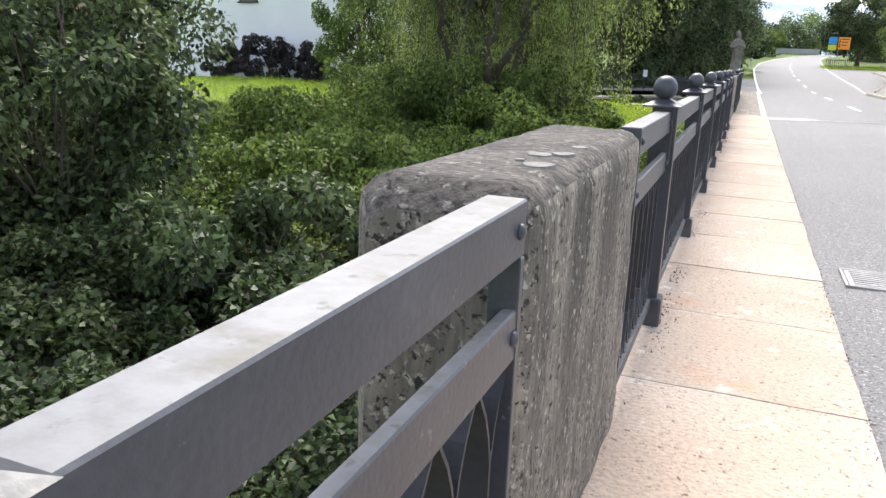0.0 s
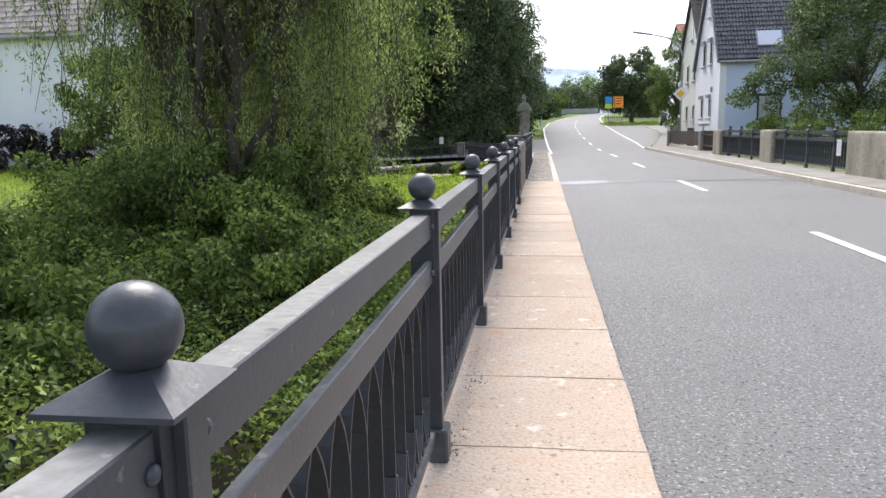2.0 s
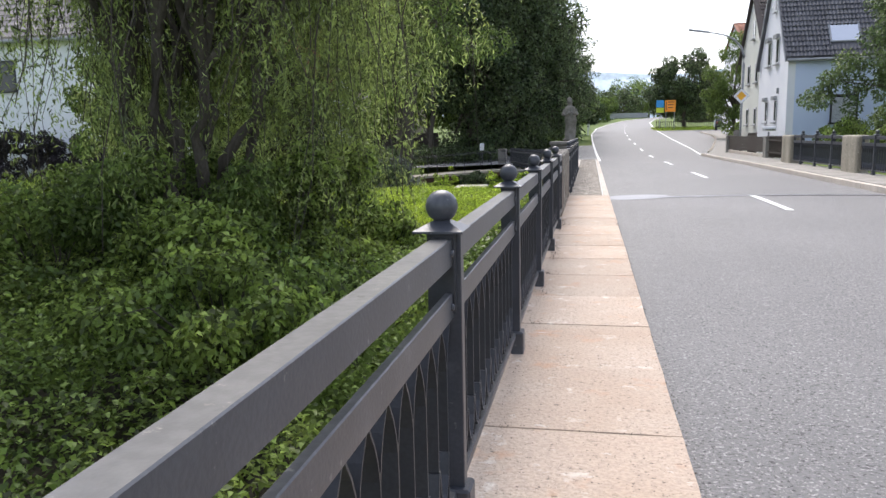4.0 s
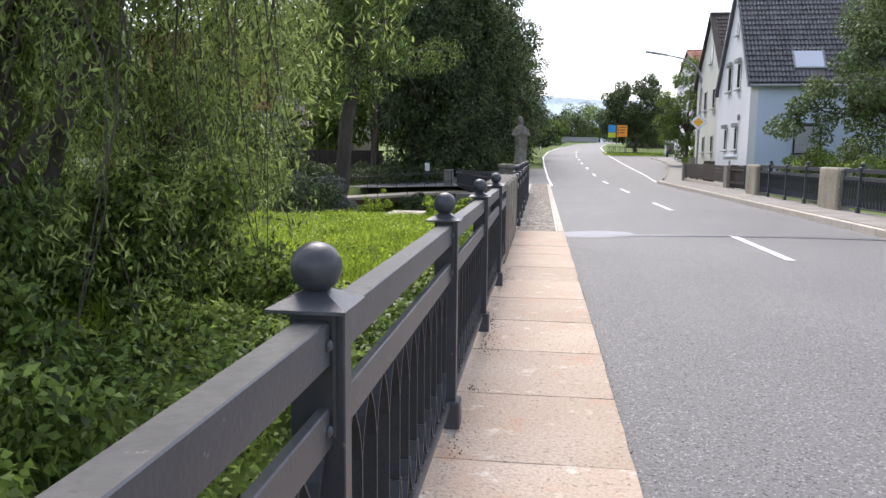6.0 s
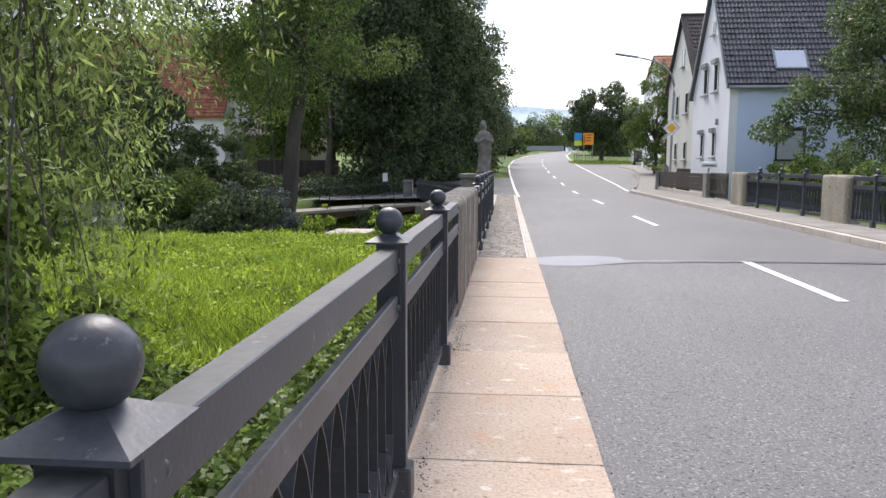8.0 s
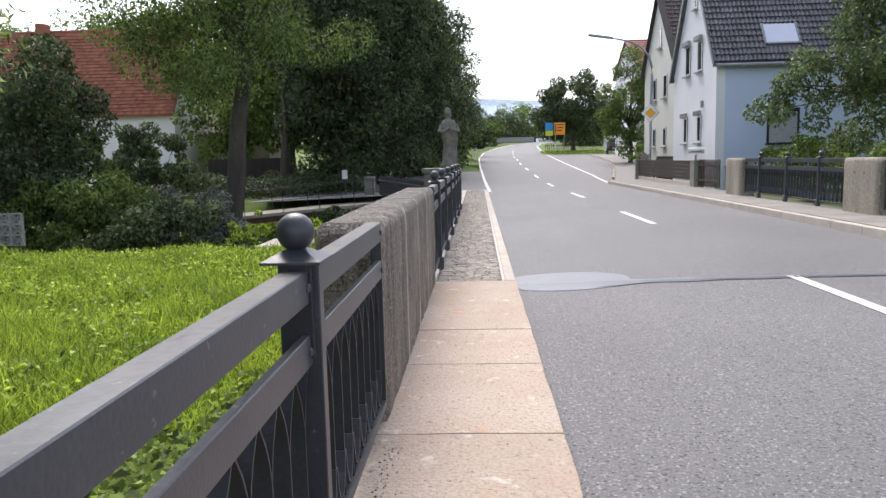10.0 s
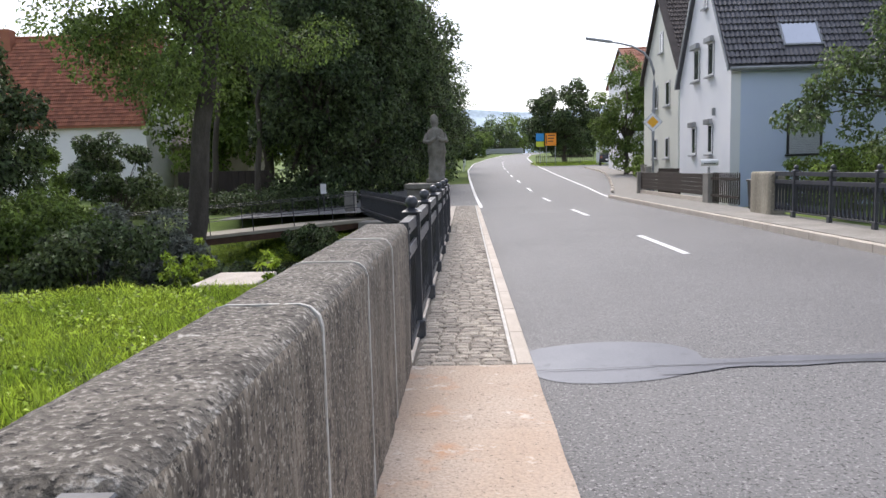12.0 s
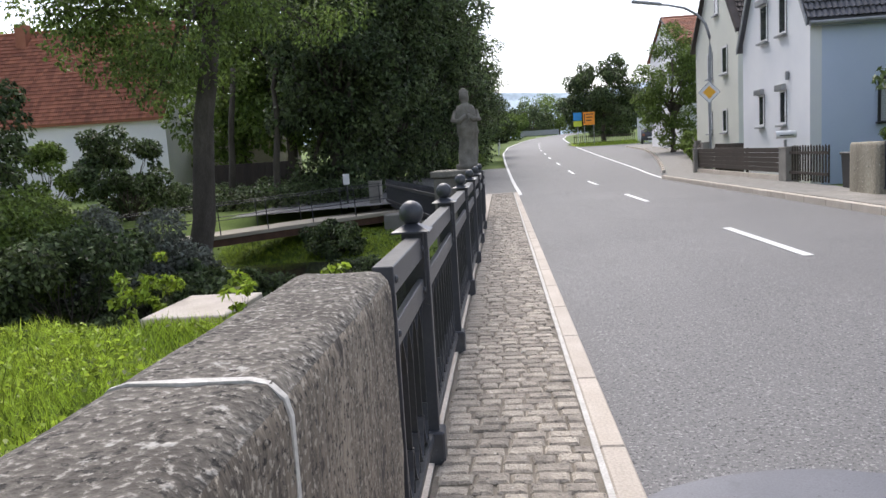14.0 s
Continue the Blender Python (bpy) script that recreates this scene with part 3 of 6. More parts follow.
# ---------------------------------------------------------------- stone parapets
def parapet(name, x0, x1, y0, y1, top, label, seams=(), seed=1, material=None):
    """A long rounded stone block, rough on its faces, with mortar seams."""
    t = thing(name, (0, (y0 + y1) / 2, 0), label, "parapet wall", "", "structure")
    cuts = [y0, *seams, y1]
    c = (y0 + y1) / 2
    for a, b in zip(cuts, cuts[1:]):
        bm = bmesh.new()
        r, n = 0.06, max(4, int((b - a) / 0.05))
        prof = [(x0, -0.3), (x0, 0.2), (x0, 0.5), (x0, 0.75), (x0, top - r)]
        prof += [(x0 + r - r * math.cos(q), top - r + r * math.sin(q)) for q in (0.5, 1.05, 1.5708)]
        prof += [(x0 + (x1 - x0) * s, top) for s in (0.35, 0.5, 0.65)]
        prof += [(x1 - r + r * math.sin(q), top - r + r * math.cos(q)) for q in (0, 0.5, 1.05, 1.5708)]
        prof += [(x1, z) for z in (0.8, 0.7, 0.6, 0.5, 0.4, 0.3, 0.2, 0.1, 0.0, -0.3)]
        rings = []
        for i in range(n + 1):
            y = a + (b - a) * i / n
            e = min(y - y0, y1 - y)
            shrink = 0.05 * max(0, 1 - e / 0.05) ** 2
            ring = []
            for x, z in prof:
                w = Vector((x * 9 + seed, y * 9, z * 9))
                d = 0.006 * noise.noise(w) + 0.004 * noise.noise(w * 3)
                cx = (x0 + x1) / 2
                ring.append(bm.verts.new((x + d - shrink * (1 if x > cx else -1) * 0.8, y - c + 0.5 * d, z + d * (1 if z > 0.1 else 0) - (shrink if z > top - 0.1 else 0))))
            rings.append(ring)
        for p, q in zip(rings, rings[1:]):
            for i in range(len(prof) - 1):
                bm.faces.new((p[i], q[i], q[i + 1], p[i + 1]))
        for ring, outer in ((rings[0], a == y0), (rings[-1], b == y1)):
            if outer:
                bm.faces.new([bm.verts.new(v.co) for v in ring])
        part("stone_block", bm, material or M["parapet"], t, "", True)
    for s in seams:
        bm = bmesh.new()
        rings, wid = [], 0.008

        def seam_line(g):
            r = 0.06 + g
            line = [(x0 - g, 0.0), (x0 - g, 0.5), (x0 - g, top - 0.06)] + [(x0 + 0.06 - r * math.cos(q), top - 0.06 + r * math.sin(q)) for q in (0.5, 1.05, 1.5708)]
            return line + [((x0 + x1) / 2, top + g)] + [(x1 - 0.06 + r * math.sin(q), top - 0.06 + r * math.cos(q)) for q in (0, 0.5, 1.05, 1.5708)] + [(x1 + g, z) for z in (0.7, 0.5, 0.3, 0.1, 0.0)]
        for (xo, zo), (xi, zi) in zip(seam_line(0.0035), seam_line(-0.02)):
            k = wid * (1 + 0.9 * noise.noise(Vector((xo * 14, s * 3, zo * 9))))
            rings.append([bm.verts.new(p) for p in ((xo, s - c - k, zo), (xo, s - c + k, zo), (xi, s - c + k, zi), (xi, s - c - k, zi))])
        for p, q in zip(rings, rings[1:]):
            for i in range(4):
                bm.faces.new((p[i], p[(i + 1) % 4], q[(i + 1) % 4], q[i]))
        bm.faces.new(rings[0]), bm.faces.new(rings[-1])
        part("mortar_seam", bm, M["mortar"], t, "pale mortar seam")
    return t


par1 = parapet("parapet_1", -0.27, 0.06, 0.69, 1.985, 0.965, "weathered dark granite parapet block with pale lichen spots", (), 1, M["parapet_dark"])
par2 = parapet("parapet_2", -0.27, 0.05, 16.33, 20.49, 0.965, "weathered granite parapet with rounded top and white mortar seams", (17.5, 18.42, 19.38), 7)

for x, y, r in ((-0.01, 1.185, 0.026), (-0.05, 1.145, 0.028), (-0.012, 0.985, 0.033), (-0.005, 1.335, 0.02), (-0.065, 1.04, 0.011)):
    bm = bmesh.new()
    for z, k in ((0.958, 1.0), (0.9695, 0.93)):
        ring = [(x + r * k * math.cos(a) * w, y - 1.3375 + r * k * 1.15 * math.sin(a) * w, z) for a, w in ((2 * math.pi * i / 14, 1 + 0.09 * math.sin(6 * math.pi * i / 14 + x * 50) + 0.05 * math.sin(10 * math.pi * i / 14)) for i in range(14))]
        top_ring = [bm.verts.new(p) for p in ring]
        if k == 1.0:
            low_ring = top_ring
    for i in range(14):
        bm.faces.new((low_ring[i], low_ring[(i + 1) % 14], top_ring[(i + 1) % 14], top_ring[i]))
    bm.faces.new(top_ring)
    part("lichen_patch", bm, M["lichen"], par1, "pale grey lichen patch")
for wall, top_mat in ((par1, "parapet_top"), (par2, "parapet_pale")):
    for block in wall.children:
        if block.name.startswith("stone_block"):
            block.data.materials.append(M[top_mat])      # the weather side carries the lichen
            for f in block.data.polygons:
                f.material_index = 1 if f.normal.z > 0.35 else 0

# ---------------------------------------------------------------- iron railings
def ribbon(bm, pts, x0, x1, th):
    """A flat strap of one piece along a line of (y, z), as deep as x0 to x1."""
    rings = []
    k = len(pts) - 1
    for i, (y, z) in enumerate(pts):
        d = (Vector(pts[min(i + 1, k)]) - Vector(pts[max(i - 1, 0)])).normalized() * th / 2
        rings.append([bm.verts.new(c) for c in ((x0, y - d.y, z + d.x), (x0, y + d.y, z - d.x), (x1, y + d.y, z - d.x), (x1, y - d.y, z + d.x))])
    for a, b in zip(rings, rings[1:]):
        for i in range(4):
            bm.faces.new((a[i], a[(i + 1) % 4], b[(i + 1) % 4], b[i]))
    bm.faces.new(rings[0]), bm.faces.new(rings[-1])
    return bm


def bar_mesh():
    """A flat bar on edge that forks into two prongs below the middle rail."""
    bm = box(-0.034, 0.018, -0.004, 0.004, 0.0, 0.45)
    for s in (-1, 1):
        ribbon(bm, [(s * 0.002, 0.43), (s * 0.014, 0.48), (s * 0.034, 0.525), (s * 0.058, 0.56), (s * 0.075, 0.588)], -0.034, 0.018, 0.007)
    return mesh_of("bar", bm, M["iron_dark"])


def curl_mesh():
    """A small curved strap that fills the foot between two bars."""
    return mesh_of("strap", ribbon(bmesh.new(), [(-0.07, 0.16), (-0.058, 0.09), (-0.03, 0.035), (0.0, 0.012), (0.03, 0.035), (0.058, 0.09), (0.07, 0.16)], -0.02, 0.017, 0.008), M["iron"])


def cap_mesh():
    bm = bmesh.new()
    q = 0.08
    ring0 = [bm.verts.new((sx * q, sy * q, 0)) for sx, sy in ((-1, -1), (1, -1), (1, 1), (-1, 1))]
    ring1 = [bm.verts.new((sx * q, sy * q, 0.007)) for sx, sy in ((-1, -1), (1, -1), (1, 1), (-1, 1))]
    ring2 = [bm.verts.new((sx * 0.022, sy * 0.022, 0.036)) for sx, sy in ((-1, -1), (1, -1), (1, 1), (-1, 1))]
    bm.faces.new(ring0[::-1]), bm.faces.new(ring2)
    for a, b in ((ring0, ring1), (ring1, ring2)):
        for i in range(4):
            bm.faces.new((a[i], a[(i + 1) % 4], b[(i + 1) % 4], b[i]))
    rod((0, 0, 0.026), (0, 0, 0.04), 0.026, 0.022, 12, bm)
    return mesh_of("cap", bm, M["iron"])


BAR, CURL, CAP = bar_mesh(), curl_mesh(), cap_mesh()
BALL = mesh_of("ball", ball((0, 0, 0), 0.0515, 32), M["iron"], True)
SHAFT = mesh_of("post", box(-0.03, 0.03, -0.026, 0.026, 0.12, 0.99, 0.003), M["iron"])
HEAD = mesh_of("post_head", box(-0.055, 0.035, -0.05, 0.05, 0.73, 0.99, 0.003), M["iron_dark"])
FOOT = mesh_of("foot", box(-0.035, 0.04, -0.055, 0.055, -0.02, 0.13, 0.008), M["iron"])
BOLT = mesh_of("bolt", ball((0, 0, 0), 0.013, 10, squash=(0.7, 1, 1)), M["iron"], True)


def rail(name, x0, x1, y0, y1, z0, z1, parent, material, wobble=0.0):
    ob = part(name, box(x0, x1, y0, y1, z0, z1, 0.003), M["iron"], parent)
    ob.data.materials.append(material)              # the upper face has flecked paint with sky sheen painted in
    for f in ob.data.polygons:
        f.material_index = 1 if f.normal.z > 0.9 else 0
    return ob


def railing(x, y0, y1, posts, label, side=1, balls=True, detail=True, every=0.158):
    """A bridge railing from y0 to y1; side 1 shows its strips to +x, -1 to -x."""
    t = thing("railing", (x, y0, 0), label, "railing")
    k = side
    ends = [y0, *posts, y1]
    for i, (a, b) in enumerate(zip(ends, ends[1:])):
        ga, gb = (a - y0 + (0.027 if i else 0)), (b - y0 - (0.027 if i < len(ends) - 2 else 0))
        # the tone per span paints in how much sky the top reflects
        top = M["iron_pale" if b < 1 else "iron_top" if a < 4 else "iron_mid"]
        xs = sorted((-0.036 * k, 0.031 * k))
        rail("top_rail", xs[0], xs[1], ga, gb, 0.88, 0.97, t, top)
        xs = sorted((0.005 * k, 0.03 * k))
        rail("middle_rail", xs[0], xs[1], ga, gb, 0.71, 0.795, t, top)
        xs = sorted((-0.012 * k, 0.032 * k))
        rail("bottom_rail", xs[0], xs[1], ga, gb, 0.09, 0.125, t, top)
        n = max(1, round((gb - ga) / every))
        for j in range(n):
            y = ga + (gb - ga) * (j + 0.5) / n
            piece("bar", BAR, t, Matrix.Translation((0, y, 0.125)))
            if detail:
                piece("strap", CURL, t, Matrix.Translation((0.004 * k, y + (gb - ga) / n / 2, 0.125)) if j < n - 1 else Matrix.Translation((0.004 * k, y - (gb - ga) / n / 2 + 0.001, 0.128)))
        if detail:
            for z in (0.925, 0.752):
                for y in (ga + 0.035, gb - 0.035):
                    piece("bolt", BOLT, t, Matrix.Translation(((0.032 if z > 0.9 else 0.031) * k, y, z)))
    for y in posts:
        p = piece("post", SHAFT, t, Matrix.Translation((0.025 * k, y - y0, 0)) @ pose(0, 0, 0, 0, 0, 0 if k > 0 else 180))
        piece("post_head", HEAD, p, Matrix.Identity(4) @ Matrix.Translation((-0.02, 0, 0.001)))
        piece("foot", FOOT, p, Matrix.Translation((0.012, 0, 0)))
        if balls:
            piece("cap", CAP, p, Matrix.Translation((-0.034, 0, 0.988)))
            piece("ball", BALL, p, Matrix.Translation((-0.034, 0, 1.068)))
    for y in (y0, y1):
        e = y - y0 + (0.012 if y == y0 else -0.012)
        p = part("end_plate", box(-0.02, 0.032, e - 0.01, e + 0.01, 0.09, 0.88, 0.002), M["iron"], t)
    return t


RX = 0.022
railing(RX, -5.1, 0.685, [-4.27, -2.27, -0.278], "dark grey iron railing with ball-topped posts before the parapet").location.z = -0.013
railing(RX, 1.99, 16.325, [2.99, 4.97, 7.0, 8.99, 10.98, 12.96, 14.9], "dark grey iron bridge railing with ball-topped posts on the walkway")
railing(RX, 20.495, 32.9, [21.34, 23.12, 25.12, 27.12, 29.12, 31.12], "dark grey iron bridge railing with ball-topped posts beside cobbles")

# ---------------------------------------------------------------- far pavement, parapets and railing across the road
pav = thing("pavement", (6.3, 0, 0), "pale concrete pavement with kerb across the road", "pavement", "", "structure")
part("paving", box(0.14, 1.4, -12, 34.1, -0.06, 0.095), M["far_paving"], pav)
part("paving", box(0.14, 1.6, 34.11, 47, -0.06, 0.092), M["pavers"], pav, "grey small-stone paving")
for k in range(-12, 46):
    yk = k + 0.35
    part("kerb_stone", box(0, 0.136, yk, yk + 0.99, -0.2, 0.085, 0.01), M["kerbstone"], pav)
piers = [parapet("parapet_3", 7.34, 7.66, 25.95, 27.18, 0.985, "pale stone pier between two railings", (), 3, M["pier_stone"]),
         parapet("parapet_4", 7.34, 7.72, 32.62, 33.78, 0.97, "pale stone pier at the end of the railing", (), 5, M["pier_stone"]),
         parapet("parapet_5", 7.38, 7.66, 8.0, 20.42, 0.975, "long pale stone parapet across the road", (10.1, 12.15, 14.2, 16.2, 18.3), 9, M["pier_stone"]),
         railing(7.48, 20.43, 25.94, [21.3, 23.15, 25.0], "dark iron bridge railing with ball-topped posts across the road", -1),
         railing(7.48, 27.19, 32.61, [28.4, 30.0, 31.6], "dark iron bridge railing with ball-topped posts across the road", -1)]
for t in piers:
    t.location.z = 0.1


# ---------------------------------------------------------------- cobbled walkway after the second parapet
cob = thing("cobble_path", (0, 0, 0), "grey cobbled walkway edged by pale kerb stones", "walkway", "", "structure")
part("joint_bed", box(0.055, 0.735, 20.43, 42.0, -0.06, -0.014), M["sand"], cob, "sandy joints between cobbles")
part("edge_strip", box(-0.12, 0.05, 20.52, 42.0, -0.06, -0.004), M["kerbstone"], cob, "pale edging under the railing")
part("mortar_line", box(0.735, 0.762, 20.43, 42.0, -0.06, -0.003), M["mortar"], cob, "white mortar line")
for k in range(22):
    a = 20.43 + k * 0.98
    part("kerb_stone", box(0.764, 0.876, a + 0.004, a + 0.974, -0.15, 0.0, 0.008), M["kerbstone"], cob)


def stone_shape(w, d, h, k):
    """Corner points and faces of one worn cobble."""
    r = np.random.default_rng(500 + k)
    c = 0.012
    low = [(-w, -d), (w, -d), (w, d), (-w, d)]
    v = [(x, y, -0.05) for x, y in low]
    v += [(x + r.uniform(-0.004, 0.004), y + r.uniform(-0.004, 0.004), h - 0.009) for x, y in low]
    v += [((x - math.copysign(c, x)), (y - math.copysign(c, y)), h + r.uniform(-0.002, 0.002)) for x, y in low]
    f = []
    for a in (0, 4):
        for i in range(4):
            j = (i + 1) % 4
            f.append((a + i, a + j, a + j + 4, a + i + 4))
    f.append((8, 9, 10, 11))
    return v, f


COB = []
for k in range(8):
    v, f = stone_shape(0.5 * (0.095 + 0.011 * k) - 0.004, 0.043, 0.0, k)
    me = bpy.data.meshes.new("cobble")
    me.from_pydata(v, [], f)
    me.materials.append(M["cobble"])
    COB.append((0.095 + 0.011 * k, me, v, f))
rng = np.random.default_rng(8)
jv, jf, single = [], [], 0
y = 20.48
while y < 41.9:
    x = 0.06 + rng.uniform(-0.0, 0.02)
    while x < 0.725:
        w, me, v, f = COB[rng.integers(0, 8)]
        w_fit = min(w, 0.733 - x)
        if w_fit < 0.05:
            break
        sx = w_fit / w
        m = Matrix.Translation((x + w_fit / 2, y + rng.uniform(-0.004, 0.004), rng.uniform(-0.006, 0.003))) @ pose(0, 0, 0, rng.uniform(-1.5, 1.5), rng.uniform(-1.5, 1.5), rng.uniform(-2, 2)) @ Matrix.Diagonal((sx, rng.uniform(0.94, 1.04), 1, 1))
        if single < 300:
            piece("cobble", me, cob, m)
            single += 1
        else:
            n0 = len(jv)
            jv += [tuple(m @ Vector(p)) for p in v]
            jf += [tuple(n0 + i for i in q) for q in f]
        x += w_fit + 0.004
    y += 0.092
me = bpy.data.meshes.new("far_cobbles")
me.from_pydata(jv, [], jf)
me.materials.append(M["cobble_rest"])
tagged(new("far_cobbles", me), "grey cobbles of the walkway", "", "", "stuff").parent = cob

# grit and moss that gather at the railing's foot and along the road edge
rng = np.random.default_rng(77)
gv, gf = [], []
for k in range(1700):
    edge = rng.uniform() < 0.75
    gx_ = 0.07 + abs(rng.normal()) * 0.055 if edge else 0.872 + rng.normal() * 0.012
    gy_ = rng.uniform(2.0, 16.2)
    if edge and wave(np.array(gx_ * 0.3), np.array(gy_), 0.5, 1.0) < -0.1:
        continue
    r_ = rng.uniform(0.002, 0.0055)
    gz_ = 0.001 if edge else -0.004
    n0 = len(gv)
    gv += [(gx_ + r_ * math.cos(a) * rng.uniform(0.7, 1.5), gy_ + r_ * math.sin(a) * rng.uniform(0.7, 1.5), gz_ - 0.004) for a in (0.3, 1.9, 3.4, 5.0)] + [(gx_, gy_, gz_ + r_ * 0.7)]
    gf += [(n0 + a, n0 + (a + 1) % 4, n0 + 4) for a in range(4)]
me = bpy.data.meshes.new("grit")
me.from_pydata(gv, [], gf)
me.materials.append(M["dirt"])
tagged(new("grit", me), "dark grit and moss gathered along the railing foot", "grit", "", "stuff")

# ---------------------------------------------------------------- drain in the gutter
def road_drain(x0, x1, y0, y1):
    cx, cy = (x0 + x1) / 2, (y0 + y1) / 2
    z = road_z(cx, cy)
    t = thing("drain", (cx, cy, z), "rusty grey cast iron drain grate in the asphalt", "drain")
    a, b = (x1 - x0) / 2, (y1 - y0) / 2
    # the hollow's darkness is a black plate; the road is not cut
    part("pit", box(-a + 0.01, a - 0.01, -b + 0.01, b - 0.01, -0.02, 0.003), M["black"], t, "black plate painting in the darkness under the grate")
    for s in (-1, 1):
        part("frame_bar", box(*sorted((s * a, s * (a - 0.018))), -b, b, -0.02, 0.012, 0.002), M["cast_iron"], t)
        part("frame_bar", box(-a + 0.019, a - 0.019, *sorted((s * b, s * (b - 0.018))), -0.02, 0.012, 0.002), M["cast_iron"], t)
        part("grate_side", box(*sorted((s * (a - 0.024), s * (a - 0.055))), -b + 0.03, b - 0.03, -0.02, 0.010, 0.002), M["cast_iron"], t)
    for i in range(8):
        yy = -b + 0.03 + (2 * b - 0.06) * (i + 0.25) / 7.6
        part("grate_bar", box(-a + 0.056, a - 0.056, yy, yy + 0.026, -0.02, 0.009, 0.002), M["cast_iron"], t)
    part("bolt", rod((0, -b + 0.075, 0), (0, -b + 0.075, 0.013), 0.014, None, 12), M["grey_metal"], t, "bright round bolt")
    return t


road_drain(1.03, 1.35, 4.4, 4.83)

# ---------------------------------------------------------------- houses
def tile_mesh(name, w, d, material):
    """A curved roof tile, its lower edge lifted over the next row."""
    bm = bmesh.new()
    n = 10
    for zz in (0, -0.04):
        for yy, lift in ((0, 0.062), (d * 1.1, 0.016)):
            for i in range(n + 1):
                q = i / n
                bm.verts.new((w * (q - 0.5), yy, 0.02 * math.sin(4 * math.pi * q) + lift + zz))
    bm.verts.ensure_lookup_table()
    q = bm.verts
    for i in range(n):
        bm.faces.new((q[i], q[i + 1], q[n + 2 + i], q[n + 1 + i]))
        bm.faces.new((q[i], q[2 * n + 2 + i], q[2 * n + 3 + i], q[i + 1]))
    me = mesh_of(name, bm, material, False)
    return me


def roof_tiles(t, roof, x0, x1, y_low, z_low, slope, length, w, d, material, rest, limit=300, hole=None, facing=1):
    """Rows of tiles on a roof plane that climbs towards +y (facing 1)."""
    me = tile_mesh("tile", w, d, material)
    ang = math.degrees(math.atan(slope))
    vs = [v.co.copy() for v in me.vertices]
    fs = [tuple(p.vertices) for p in me.polygons]
    jv, jf, made = [], [], 0
    nx, nr = int((x1 - x0) / w), int(length / d)
    r = random.Random(4)
    for j in range(nr):
        for i in range(nx):
            x = x0 + (i + 0.5) * w
            s = j * d
            cy, cz = y_low + s * math.cos(math.atan(slope)), z_low + s * math.sin(math.atan(slope))
            if hole and hole[0] < x < hole[1] and hole[2] < cz < hole[3]:
                continue
            m = Matrix.Translation((x, cy, cz)) @ pose(0, 0, 0, ang + r.uniform(-0.6, 0.6), 0, r.uniform(-0.5, 0.5))
            if made < limit and i < 28:
                piece("tile", me, roof, m)
                made += 1
            else:
                n0 = len(jv)
                jv += [tuple(m @ v) for v in vs]
                jf += [tuple(n0 + k for k in f) for f in fs]
    if jv:
        mj = bpy.data.meshes.new("far_tiles")
        mj.from_pydata(jv, [], jf)
        mj.materials.append(rest)
        tagged(new("far_tiles", mj), "roof tiles of the same roof", "", "", "stuff").parent = roof


def house(name, x0, x1, y0, y1, z0, eave, ridge, walls, roof_mat, label, over=0.25, gable_mat=None, verge=None):
    """A gabled house whose ridge runs along x; returns it with its roof slopes."""
    t = thing(name, ((x0 + x1) / 2, (y0 + y1) / 2, z0), label, "house")
    cx, cy = (x0 + x1) / 2, (y0 + y1) / 2
    a, b, c, d = x0 - cx, x1 - cx, y0 - cy, y1 - cy
    e, r = eave - z0, ridge - z0
    th = 0.3
    for xx in ((a, a + th), (b - th, b)):
        part("gable_wall", prism([(c, -0.6), (d, -0.6), (d, e), (0, r - 0.05), (c, e)], "x", *xx), gable_mat or walls, t)
    part("wall", box(a + th, b - th, c, c + th, -0.6, e), walls, t)
    part("wall", box(a + th, b - th, d - th, d, -0.6, e), walls, t)
    sl = (r - e) / d
    out = []
    for s in (-1, 1):
        o = [(0, r), (s * (d + over), e - over * sl), (s * (d + over), e - over * sl + 0.14), (0, r + 0.14)]
        out.append(part("roof", prism(o, "x", a - 0.14, b + 0.14), roof_mat, t))
        v = [(0, r - 0.03), (s * (d + over), e - over * sl - 0.03), (s * (d + over), e - over * sl + 0.16), (0, r + 0.16)]
        part("verge_board", prism(v, "x", a - 0.175, a - 0.141), verge or M["dark_wood"], t)
    part("ridge_cap", rod((a - 0.14, 0, r + 0.13), (b + 0.14, 0, r + 0.13), 0.1, None, 8), roof_mat, t)
    return t, out, (cx, cy, z0, sl)


